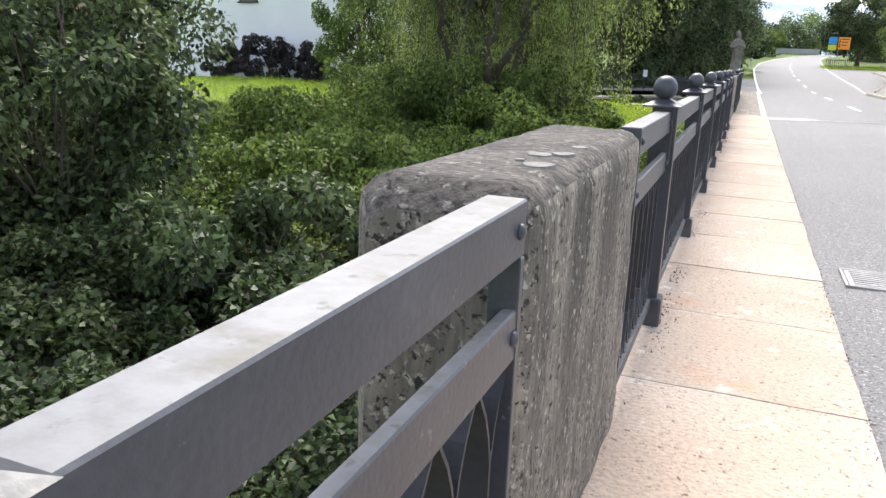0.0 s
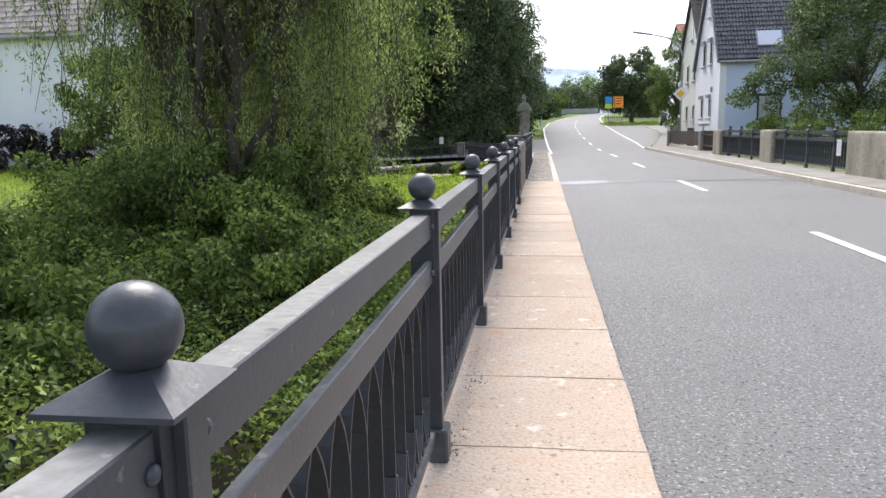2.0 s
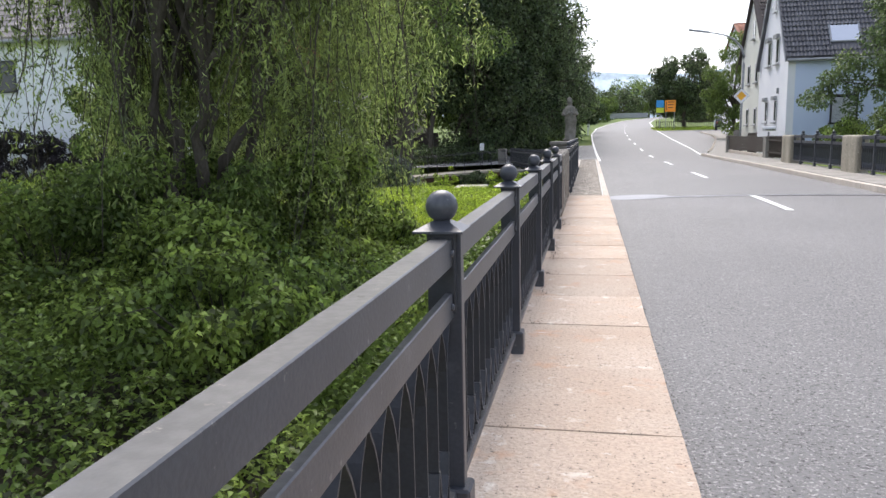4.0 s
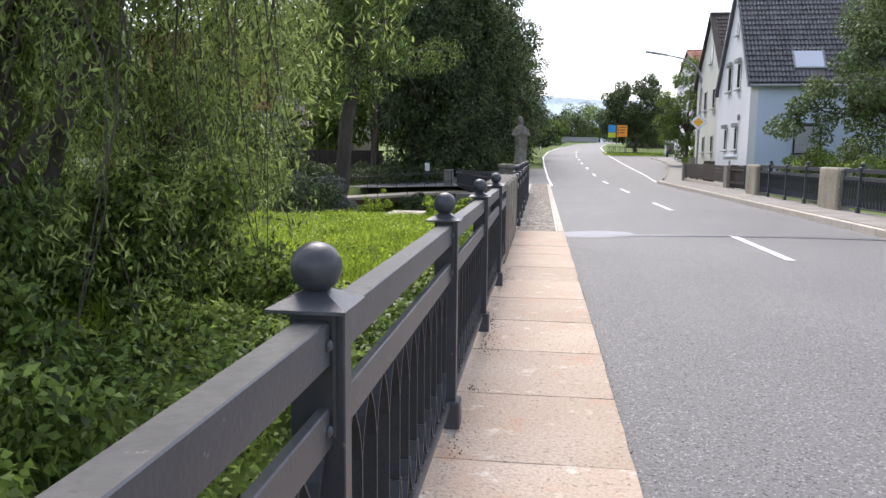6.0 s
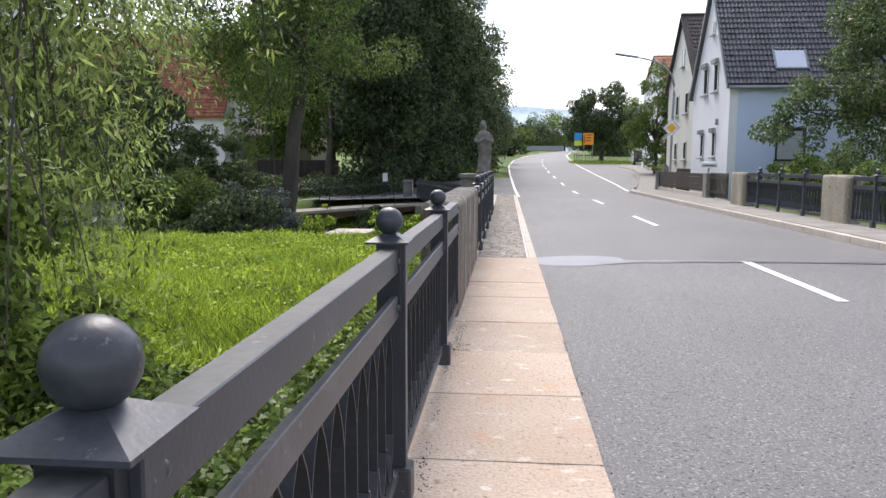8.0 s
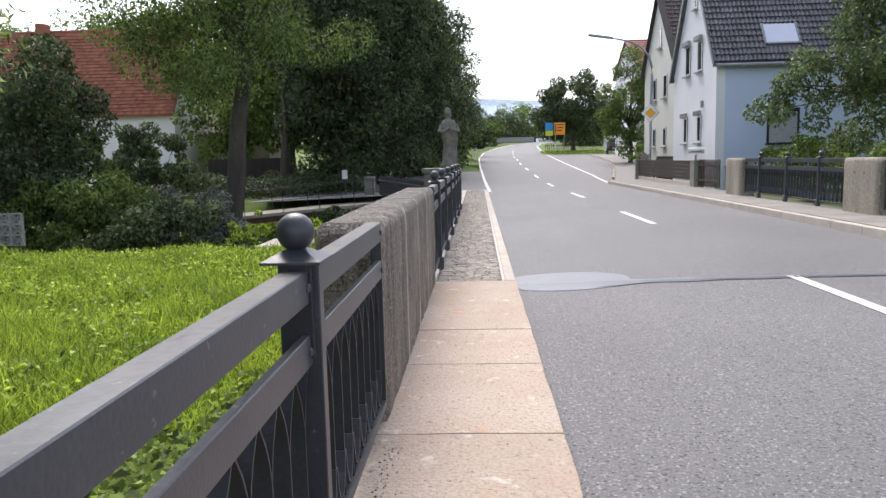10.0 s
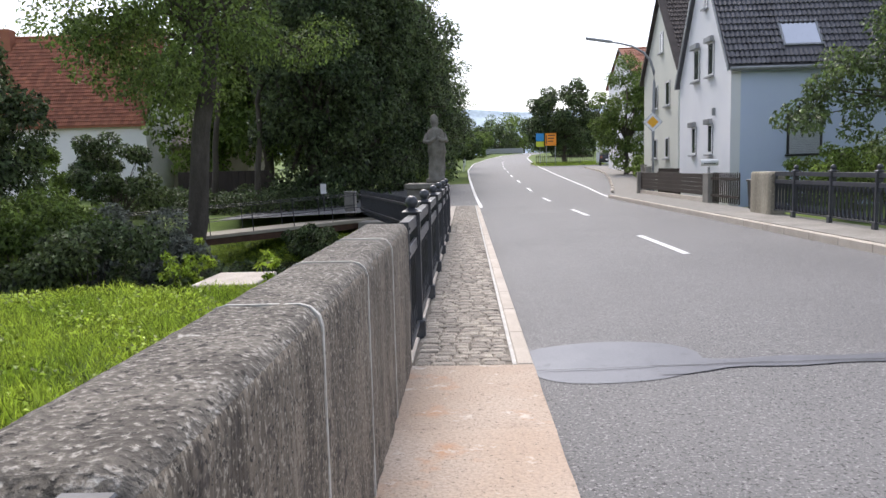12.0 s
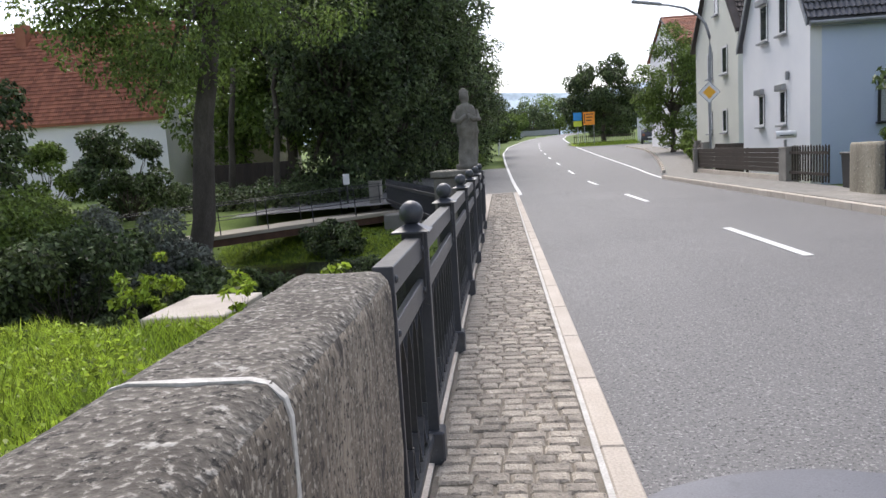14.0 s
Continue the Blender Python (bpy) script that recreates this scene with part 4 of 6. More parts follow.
def gable_window(t, off, x, y, z0, z1, w, shutter=True, frame_mat=None):
    """A window in a wall that faces -x: frame, panes, sill and shutter box, set into the wall plane."""
    cx, cy, cz, _ = off
    x, y, z0, z1 = x - cx, y - cy, z0 - cz, z1 - cz
    f = frame_mat or M["white"]
    win = part("window", box(x - 0.02, x + 0.02, y - w / 2, y + w / 2, z0, z1), M["glass"], t, "dark glass window in a narrow frame")
    for s in (-1, 1):
        part("jamb", box(x - 0.035, x - 0.021, *sorted((y + s * w / 2, y + s * (w / 2 - 0.07))), z0 + 0.07, z1 - 0.07), f, win)
    part("frame_top", box(x - 0.035, x - 0.021, y - w / 2, y + w / 2, z1 - 0.07, z1), f, win)
    part("frame_bottom", box(x - 0.035, x - 0.021, y - w / 2, y + w / 2, z0, z0 + 0.07), f, win)
    part("sill", box(x - 0.14, x - 0.021, y - w / 2 - 0.06, y + w / 2 + 0.06, z0 - 0.06, z0 - 0.002, 0.008), M["grey_metal"], win, "grey projecting sill")
    if shutter:
        part("shutter_box", box(x - 0.17, x - 0.036, y - w / 2 - 0.05, y + w / 2 + 0.05, z1 - 0.02, z1 + 0.16, 0.015), M["grey_metal"], win, "grey shutter box")
    return win


def front_window(t, off, y, x0, x1, z0, z1, slats=True):
    """A window in a wall that faces -y, with a lowered slatted shutter."""
    cx, cy, cz, _ = off
    x0, x1, y, z0, z1 = x0 - cx, x1 - cx, y - cy, z0 - cz, z1 - cz
    win = part("window", box(x0, x1, y - 0.02, y + 0.02, z0, z1), M["glass"], t, "window with dark frame")
    for a, b in ((x0, x0 + 0.07), (x1 - 0.07, x1)):
        part("jamb", box(a, b, y - 0.04, y - 0.021, z0, z1 - 0.07), M["black"], win)
    part("frame_top", box(x0, x1, y - 0.045, y - 0.021, z1 - 0.07, z1), M["black"], win)
    part("sill", box(x0 - 0.06, x1 + 0.06, y - 0.13, y - 0.021, z0 - 0.06, z0 - 0.002, 0.008), M["black"], win)
    if slats:
        n = int((z1 - z0 - 0.1) / 0.055)
        for i in range(n):
            z = z0 + 0.015 + i * 0.055
            part("slat", box(x0 + 0.075, x1 - 0.075, y - 0.034, y - 0.022, z, z + 0.05), M["shutter"], win)
    return win


M["shutter"] = mat("shutter_slats", (0.4, 0.42, 0.44), (0.46, 0.48, 0.5), 0.5, 4, 50, 0.03, fine_mix=0.05)

h1, r1, o1 = house("house", 8.69, 20.0, 39.03, 44.5, -0.1, 4.36, 8.5, M["blue_wall"], M["tile_dark_rest"], "rendered house, front tinted pale blue for shade, white gable, dark tiled roof", 0.16, M["white_wall"], M["grey_metal"])
for y, w in ((40.92, 0.6), (42.45, 0.66)):
    gable_window(h1, o1, 8.69, y, 4.18, 5.3, w)
for y in (40.9, 42.68):
    gable_window(h1, o1, 8.69, y, 1.6, 2.6, 0.5)
gable_window(h1, o1, 8.69, 41.5, 6.5, 7.08, 0.36, False)
front_window(h1, o1, 39.03, 10.42, 11.5, 1.5, 2.68)
front_window(h1, o1, 39.03, 13.27, 15.2, 3.15, 3.92, False)
cx, cy, cz, sl = o1
part("gutter", rod((-5.75, -2.97, 4.24), (5.75, -2.97, 4.24), 0.07, None, 10), M["grey_metal"], h1, "grey rain gutter")
part("wall_lamp", box(-5.75, -5.656, -1.33, -1.22, 2.95, 3.2, 0.02), M["grey_metal"], h1, "small grey wall lamp")
yl, zl = -2.735 - 0.16, 4.46 - 0.16 * sl + 0.15
roof_tiles(h1, r1[0], -5.78, 5.75, yl, zl, sl, 5.15, 0.3, 0.27, M["tile_dark"], M["tile_dark_rest"], 300, (10.28 - cx, 11.7 - cx, 4.62 - cz, 5.6 - cz))
# roof window
bm = bmesh.new()
win = thing("roof_window", (10.98, 39.56, 5.26), "square roof window with bright reflecting glass", "roof window")
win.rotation_euler.x = math.atan(sl)
part("glass", box(-0.54, 0.54, -0.44, 0.44, 0.02, 0.05), M["sky_glass"], win, "bright reflecting pane")
for s in (-1, 1):
    part("frame_side", box(*sorted((s * 0.545, s * 0.63)), -0.52, 0.52, -0.1, 0.075, 0.008), M["grey_metal"], win)
    part("frame_end", box(-0.544, 0.544, *sorted((s * 0.445, s * 0.52)), -0.1, 0.075, 0.008), M["grey_metal"], win)

h2, r2, o2 = house("house", 9.6, 20, 47.95, 54.05, -0.1, 5.6, 8.98, M["mint_wall"], M["tile_brown"], "white and mint gabled house with dark brown roof", 0.3, M["cream_wall"])
for y in (49.6, 51.7):
    gable_window(h2, o2, 9.6, y, 3.9, 5.0, 0.7, False)
    gable_window(h2, o2, 9.6, y + 0.05, 1.55, 2.5, 0.6, False)
gable_window(h2, o2, 9.6, 50.7, 6.4, 7.35, 0.55, False)
cx, cy, cz, sl = o2
roof_tiles(h2, r2[0], -5.1, 5.1, -3.05 - 0.3, 5.7 - 0.3 * sl + 0.12, sl, 5.0, 0.28, 0.3, M["tile_brown"], M["tile_brown"], 0)

h3, r3, o3 = house("house", 13.5, 25, 74, 84, 0.6, 8.35, 10.8, M["white_wall"], M["tile_red"], "white house with red tiled roof behind trees", 0.6, None, M["dark_wood"])
for y in (76.5, 79.5):
    gable_window(h3, o3, 13.5, y, 5.6, 7.0, 1.2, False, M["dark_wood"])
front_window(h3, o3, 74, 14.3, 15.7, 6.0, 7.3, False)
cx, cy, cz, sl = o3
roof_tiles(h3, r3[0], -5.6, 5.6, -5 - 0.6, 7.75 - 0.6 * sl + 0.16, sl, 6.0, 0.3, 0.34, M["tile_red"], M["tile_red"], 0)

h4, r4, o4 = house("house", -34, -18.4, 32.0, 41, -0.3, 5.85, 10.6, M["white_wall"], M["tile_pale"], "white rendered house with pale tiled roof beyond the lawn", 0.35)
front_window(h4, o4, 32.0, -24.0, -22.9, 3.5, 4.75, False)
cx, cy, cz, sl = o4
roof_tiles(h4, r4[0], -7.9, 7.9, -4.5 - 0.35, 6.15 - 0.35 * sl + 0.12, sl, 6.9, 0.32, 0.36, M["tile_pale"], M["tile_pale"], 0)
part("gutter", rod((-7.9, -4.92, 5.75), (7.9, -4.92, 5.75), 0.08, None, 8), M["grey_metal"], h4, "grey rain gutter")

h5, r5, o5 = house("house", -37.7, -19.7, 62, 70, 0.3, 5.05, 10.8, M["white_wall"], M["tile_red"], "pale house with old red tiled roof behind bushes", 0.4)
cx, cy, cz, sl = o5
roof_tiles(h5, r5[0], -9.1, 9.1, -4.4, 4.75 - 0.4 * sl + 0.14, sl, 7.6, 0.26, 0.3, M["tile_red"], M["tile_red"], 0)
part("chimney", box(-1.9, -1.2, -0.8, -0.1, 9.2, 11.1, 0.02), M["tile_red"], h5, "red brick chimney")
h6, r6, o6 = house("barn", -20.6, -14.5, 66.0, 73, 0.3, 3.6, 6.2, M["beige_stone"], M["tile_pale"], "low shed with timber boarding and pale roof", 0.4)
for i in range(7):
    part("board", box(-3.1, -3.06, -3.3 + i * 0.5, -3.1 + i * 0.5, 0.4, 3.2), M["dark_wood"], h6)
h7, r7, o7 = house("house", -44, -30.5, 36, 44, -0.2, 2.5, 5.6, M["white_wall"], M["tile_red"], "low white outbuilding with brown-red roof", 0.4)

# white garage wall at the village entrance
struct("wall_far", box(15.2, 19.0, 100, 100.3, 1.2, 4.1), M["white_wall"], "plain white rendered garage wall", "wall")

# ---------------------------------------------------------------- garden fences across the road
def stone_post(x, y, w, d, h, z=0.0, label="square concrete gate post with flat cap"):
    t = thing("gate_post", (x, y, z), label, "gate post")
    part("shaft", box(-w / 2, w / 2, -d / 2, d / 2, -0.2, h - 0.05, 0.012), M["concrete"], t)
    part("cap", box(-w / 2 - 0.02, w / 2 + 0.02, -d / 2 - 0.02, d / 2 + 0.02, h - 0.049, h, 0.012), M["concrete"], t)
    return t


def picket_fence(p0, p1, h, z, label, name="picket_fence", gap=0.115, material=None, group="", half=0.032):
    """Upright pointed pales on two rails from p0 to p1."""
    p0, p1 = Vector((*p0, 0)), Vector((*p1, 0))
    L = (p1 - p0).length
    t = thing(name, (p0.x, p0.y, z), label, "fence", group)
    t.rotation_euler.z = math.atan2(p1.y - p0.y, p1.x - p0.x)
    material = material or M["dark_wood"]
    for zz in (0.2, h - 0.22):
        part("rail", box(0, L, 0.014, 0.05, zz, zz + 0.07), material, t)
    bm = prism([(-half, 0.04), (half, 0.04), (half, h - 0.05), (0, h), (-half, h - 0.05)], "y", -0.012, 0.012)
    me = mesh_of("pale", bm, material)
    n = int(L / gap)
    for i in range(n):
        piece("pale", me, t, Matrix.Translation(((i + 0.5) * L / n, 0, 0.01 * math.sin(i * 2.3))))
    return t


stone_post(7.92, 38.45, 0.34, 0.5, 0.92, 0.07)
stone_post(7.85, 47.35, 0.25, 0.25, 1.0)
picket_fence((7.87, 35.85), (7.87, 38.15), 0.92, 0.1, "dark wooden picket gate beside a concrete post", "picket_gate", 0.16)
t = thing("plank_fence", (7.87, 38.8, 0.1), "low dark brown boarded fence on a pale plinth", "fence")
for i in range(5):
    part("board", box(-0.02, 0.012, 0.02, 8.6, 0.2 + i * 0.135, 0.33 + i * 0.135, 0.004), M["dark_wood"], t)
part("plinth", box(-0.05, 0.07, 0.0, 8.65, -0.1, 0.13, 0.01), M["kerbstone"], t, "pale concrete plinth")
for i in range(4):
    part("post", box(0.013, 0.07, 0.1 + i * 2.8, 0.17 + i * 2.8, 0.13, 0.88), M["dark_wood"], t)
picket_fence((9.3, 46.0), (9.5, 50.8), 1.15, -0.05, "dark wooden picket fence in front of a house")
for i, (a, b) in enumerate((((8.3, 47.8), (9.2, 52.4)), ((9.25, 52.7), (11.1, 60.2)), ((11.15, 60.5), (13.6, 74.0)))):
    z = float(rise((a[1] + b[1]) / 2)) - 0.05
    picket_fence(a, b, 1.15, z, "weathered wooden picket fence along the side street", "picket_fence", 0.13, M["wood"], "side street fences")
for x, y in ((8.25, 47.65), (9.22, 52.55), (11.12, 60.35), (13.65, 74.2)):
    stone_post(x, y, 0.24, 0.24, 1.25, float(rise(y)) - 0.05, "weathered wooden-brown gate post by the side street")

# letter box
t = thing("letter_box", (8.0, 38.9, 0.07), "white rounded letter box on a slim post", "letter box")
part("post", box(-0.03, 0.03, -0.03, 0.03, -0.1, 1.1), M["grey_metal"], t)
bm = rod((-0.27, 0, 1.24), (0.27, 0, 1.24), 0.1, None, 20)
part("box", bm, M["white"], t, "white rounded box")
part("flap", box(-0.18, 0.18, -0.106, -0.096, 1.2, 1.225), M["black"], t, "dark slot")
# wheelie bin behind the end pier
t = thing("bin", (8.0, 34.75, -0.05), "dark grey wheeled bin behind the stone pier", "bin")
part("body", prism([(-0.22, 0.05), (0.22, 0.05), (0.27, 0.85), (-0.27, 0.85)], "y", -0.25, 0.25), M["black"], t)
part("lid", box(-0.3, 0.3, -0.29, 0.29, 0.851, 0.91, 0.02), M["black"], t)
for s in (-1, 1):
    part("wheel", rod((0.2, s * 0.26, 0.08), (0.2, s * 0.3, 0.08), 0.08, None, 14), M["black"], t)
# notices
for x, y, z in ((7.43, 20.95, 0.68), (7.365, 18.0, 0.63)):
    t = thing("notice", (x, y, z), "small white notice fixed to the barrier across the road", "notice")
    part("plate", box(-0.012, 0.0, -0.13, 0.13, -0.19, 0.19, 0.004), M["white"], t)
    for i in range(5):
        part("text_bar", box(-0.0145, -0.0125, -0.1, 0.1 - 0.03 * (i % 3), 0.11 - i * 0.055, 0.13 - i * 0.055), M["shutter"], t)

# ---------------------------------------------------------------- street lamp with road sign
t = thing("street_lamp", (8.58, 48.15, -0.05), "tall grey street lamp with curved arm", "street lamp")
arm = [(0, 0, 0), (0, 0, 2.8), (0.04, 0, 4.8), (0.02, 0, 5.3), (-0.12, 0, 5.75), (-0.42, 0, 6.12), (-0.9, 0, 6.4), (-1.5, 0, 6.55), (-1.8, 0, 6.6)]
part("pole", limbs([(arm, 0.07, 0.037)], 12), M["grey_metal"], t, "", True)
bm = box(-2.88, -1.75, -0.1, 0.1, 6.55, 6.66, 0.035, 2)
for v in bm.verts:
    v.co.z += -(v.co.x + 1.75) * 0.16
part("lamp_head", bm, M["grey_metal"], t, "long flat lamp head")
t = thing("road_sign", (8.53, 48.03, 3.11), "priority road sign, yellow diamond with white border", "road sign")
q = 0.43
part("plate", prism([(-q, 0), (0, -q), (q, 0), (0, q)], "y", -0.01, 0.01), M["white"], t)
part("edge", prism([(-q + 0.015, 0), (0, -q + 0.015), (q - 0.015, 0), (0, q - 0.015)], "y", -0.013, -0.0105), M["black"], t)
part("border", prism([(-q + 0.03, 0), (0, -q + 0.03), (q - 0.03, 0), (0, q - 0.03)], "y", -0.016, -0.0135), M["white"], t)
part("field", prism([(-0.25, 0), (0, -0.25), (0.25, 0), (0, 0.25)], "y", -0.02, -0.0165), M["yellow"], t, "yellow diamond field")
part("clamp", box(-0.09, 0.09, 0.011, 0.2, -0.03, 0.03), M["grey_metal"], t)

# ---------------------------------------------------------------- village entrance
gz = 1.45
t = thing("town_sign", (10.05, 100, gz + 0.46), "orange-yellow town sign on two posts", "sign")
part("plate", box(-0.62, 0.62, -0.02, 0.02, 1.75, 3.13), M["orange"], t)
for i in range(3):
    part("text_bar", box(-0.3, 0.48 - 0.1 * i, -0.026, -0.021, 2.85 - 0.33 * i, 2.95 - 0.33 * i), M["black"], t)
part("arrow", box(-0.52, -0.43, -0.026, -0.021, 1.95, 2.95), M["black"], t)
for x in (-0.5, 0.5):
    part("post", rod((x, 0.06, -0.7), (x, 0.06, 3.15), 0.04), M["grey_metal"], t)
t = thing("poster", (8.9, 100.6, gz + 0.42), "blue poster over a yellow-green one on a post", "poster")
part("upper_panel", box(-0.45, 0.45, -0.02, 0.02, 2.35, 3.2), M["sign_blue"], t)
part("lower_panel", box(-0.45, 0.45, -0.02, 0.02, 1.7, 2.3), M["lime"], t)
part("post", rod((0, 0.06, -0.7), (0, 0.06, 3.2), 0.04), M["grey_metal"], t)
t = thing("bus_stop_sign", (15.2, 92, 1.2), "small round-cornered stop sign on a post", "sign")
part("plate", box(-0.3, 0.3, -0.02, 0.02, 4.1, 4.8, 0.01), M["white"], t)
part("post", rod((0, 0.05, -0.2), (0, 0.05, 4.8), 0.035), M["grey_metal"], t)
picket_fence((8.6, 103), (16, 106), 1.1, 1.55, "weathered wooden fence at the village entrance", "picket_fence", 0.25, M["wood"])


def parked_car(x, y, z, turn):
    t = thing("car", (x, y, z), "dark silver-grey estate car parked by the fence", "car")
    t.rotation_euler.z = turn
    prof = [(-2.1, 0.35), (2.05, 0.35), (2.12, 0.7), (1.9, 0.95), (1.1, 1.02), (0.45, 1.48), (-1.5, 1.5), (-2.0, 1.05), (-2.15, 0.7)]
    bm = prism(prof, "y", -0.85, 0.85)
    bmesh.ops.bevel(bm, geom=list(bm.edges), offset=0.07, segments=2, affect="EDGES")
    part("body", bm, M["car_paint"], t, "", True)
    part("rear_window", prism([(-1.56, 1.42), (-1.98, 1.06), (-2.02, 1.08), (-1.6, 1.45)], "y", -0.65, 0.65), M["glass"], t)
    part("windscreen", prism([(0.52, 1.44), (1.06, 1.05), (1.1, 1.07), (0.56, 1.46)], "y", -0.65, 0.65), M["glass"], t)
    for s in (-1, 1):
        part("side_window", prism([(-1.45, 1.05), (0.85, 1.05), (0.4, 1.4), (-1.3, 1.42)], "y", *sorted((s * 0.852, s * 0.862))), M["glass"], t)
        for xx in (-1.35, 1.3):
            w = part("wheel", rod((xx, s * 0.68, 0.32), (xx, s * 0.88, 0.32), 0.32, None, 20), M["black"], t)
            part("rim", rod((xx, s * 0.881, 0.32), (xx, s * 0.895, 0.32), 0.2, None, 14), M["grey_metal"], w)
        part("tail_light", box(-2.17, -2.1, *sorted((s * 0.55, s * 0.78)), 0.75, 0.98, 0.01), M["tile_red"], t)
    part("number_plate", box(-2.18, -2.16, -0.26, 0.26, 0.55, 0.66), M["white"], t)
    return t


parked_car(15.3, 94, float(land(15.3, 94)) + 0.05, radians(80))

# ---------------------------------------------------------------- side street asphalt, left and right
side = sheet(np.linspace(6.2, 16, 14), np.linspace(47, 98, 40), lambda X, Y: -0.075 + rise(Y), "forecourt", M["asphalt"])
co = np.array([v.co for v in side.data.vertices])
uu = (co[:, 0] - 6.2) / 9.8
co[:, 0] = right_edge(co[:, 1]) - 0.3 + uu * (np.interp(co[:, 1], [47, 60, 75, 98], [7.8, 10.1, 12.3, 16.0]) - right_edge(co[:, 1]) + 0.3)
co[:, 2] -= 0.02 * (1 - uu) - 0.01
side.data.vertices.foreach_set("co", co.astype(np.float32).ravel())
tagged(side, "grey asphalt forecourt of the side street", "road", "", "structure")
lane = sheet(np.linspace(-9, 0.95, 12), np.linspace(43.0, 64, 16), lambda X, Y: -0.1 + rise(Y) - 0.03 * np.clip(-X, 0, 9), "side_lane", M["asphalt"])
tagged(lane, "grey asphalt side lane joining the road", "road", "", "structure")
t = thing("kerb_island", (0, 0, 0), "pale curved kerb at the side street", "kerb", "", "structure")
ky = np.arange(51.0, 90.0, 1.5)
kx = np.interp(ky, [51, 55, 63, 71, 78, 90], [7.3, 8.1, 9.5, 10.8, 11.6, 12.0])
for a, b, c0, d in zip(kx, ky, kx[1:], ky[1:]):
    z = float(rise((b + d) / 2))
    k = part("kerb_stone", box(0, 0.15, 0, math.hypot(c0 - a, d - b) - 0.02, -0.2, 0.05, 0.015), M["kerbstone"], t)
    k.location, k.rotation_euler.z = (a, b, z), -math.atan2(c0 - a, d - b)
walk2 = sheet(np.linspace(0, 1, 5), np.linspace(47.1, 92, 40), lambda U, Y: 0.0 + rise(Y), "side_pavement", M["pavers"])
co = np.array([v.co for v in walk2.data.vertices])
w0 = np.interp(co[:, 1], [47, 51, 55, 63, 71, 78, 90], [6.75, 7.45, 8.25, 9.65, 10.95, 11.75, 12.15])
co[:, 0] = w0 + co[:, 0] * (np.interp(co[:, 1], [47, 52.5, 60.3, 74, 92], [8.4, 9.6, 11.5, 14.0, 16.5]) - w0)
walk2.data.vertices.foreach_set("co", co.astype(np.float32).ravel())
tagged(walk2, "grey paved footway along the side street", "pavement", "", "structure")

# ---------------------------------------------------------------- statue by the bridge end
t = thing("pedestal", (-0.55, 33.75, 0), "low grey sandstone pedestal by the bridge end", "pedestal")
part("base", box(-0.42, 0.42, -0.7, 0.7, -0.6, 0.86, 0.02), M["sandstone"], t)
part("slab", box(-0.48, 0.48, -0.76, 0.76, 0.861, 0.99, 0.025, 2), M["sandstone"], t)
bm = bmesh.new()
prof = [(0.0, 0.24, 0.22), (0.10, 0.25, 0.23), (0.12, 0.19, 0.18), (0.35, 0.205, 0.18), (0.6, 0.185, 0.165), (0.72, 0.2, 0.175), (0.74, 0.225, 0.19),
        (0.9, 0.205, 0.18), (1.08, 0.2, 0.165), (1.2, 0.215, 0.15), (1.3, 0.17, 0.12), (1.345, 0.075, 0.075), (1.38, 0.07, 0.072),
        (1.42, 0.092, 0.098), (1.49, 0.1, 0.108), (1.55, 0.09, 0.098), (1.58, 0.1, 0.07), (1.63, 0.075, 0.055), (1.67, 0.02, 0.03)]
rings, n = [], 28
for k, (z, a, b) in enumerate(prof):
    ring = []
    for i in range(n):
        q = 2 * math.pi * i / n
        fold = 1 + (0.07 * math.sin(7 * q + z * 3) + 0.04 * math.sin(12 * q + 1) if 0.12 <= z < 1.1 else 0)
        ring.append(bm.verts.new((a * math.cos(q) * fold + 0.03 * math.sin(z * 2.2), b * math.sin(q) * fold - 0.02 * z, z)))
    rings.append(ring)
for a, b in zip(rings, rings[1:]):
    for i in range(n):
        bm.faces.new((a[i], a[(i + 1) % n], b[(i + 1) % n], b[i]))
bm.faces.new(rings[0][::-1]), bm.faces.new(rings[-1])
for pts, r0, r1 in (([(-0.17, 0, 1.2), (-0.25, -0.03, 1.02), (-0.13, -0.17, 0.98), (0.02, -0.2, 1.1)], 0.075, 0.045), ([(0.2, 0, 1.2), (0.27, -0.05, 1.02), (0.16, -0.17, 1.02), (0.05, -0.19, 1.12)], 0.075, 0.045), ([(0.05, -0.2, 0.95), (0.16, -0.2, 1.28)], 0.025, 0.02)):
    extra = limbs([(pts, r0, r1)], 10)
    tmp = bpy.data.meshes.new("tmp")
    extra.to_mesh(tmp)
    extra.free()
    bm.from_mesh(tmp)
    bpy.data.meshes.remove(tmp)
st = part("statue", bm, M["sandstone"], None, "", True)
st.location = (-0.3, 33.85, 0.991)
tagged(st, "weathered sandstone statue of a robed figure on a pedestal", "statue")

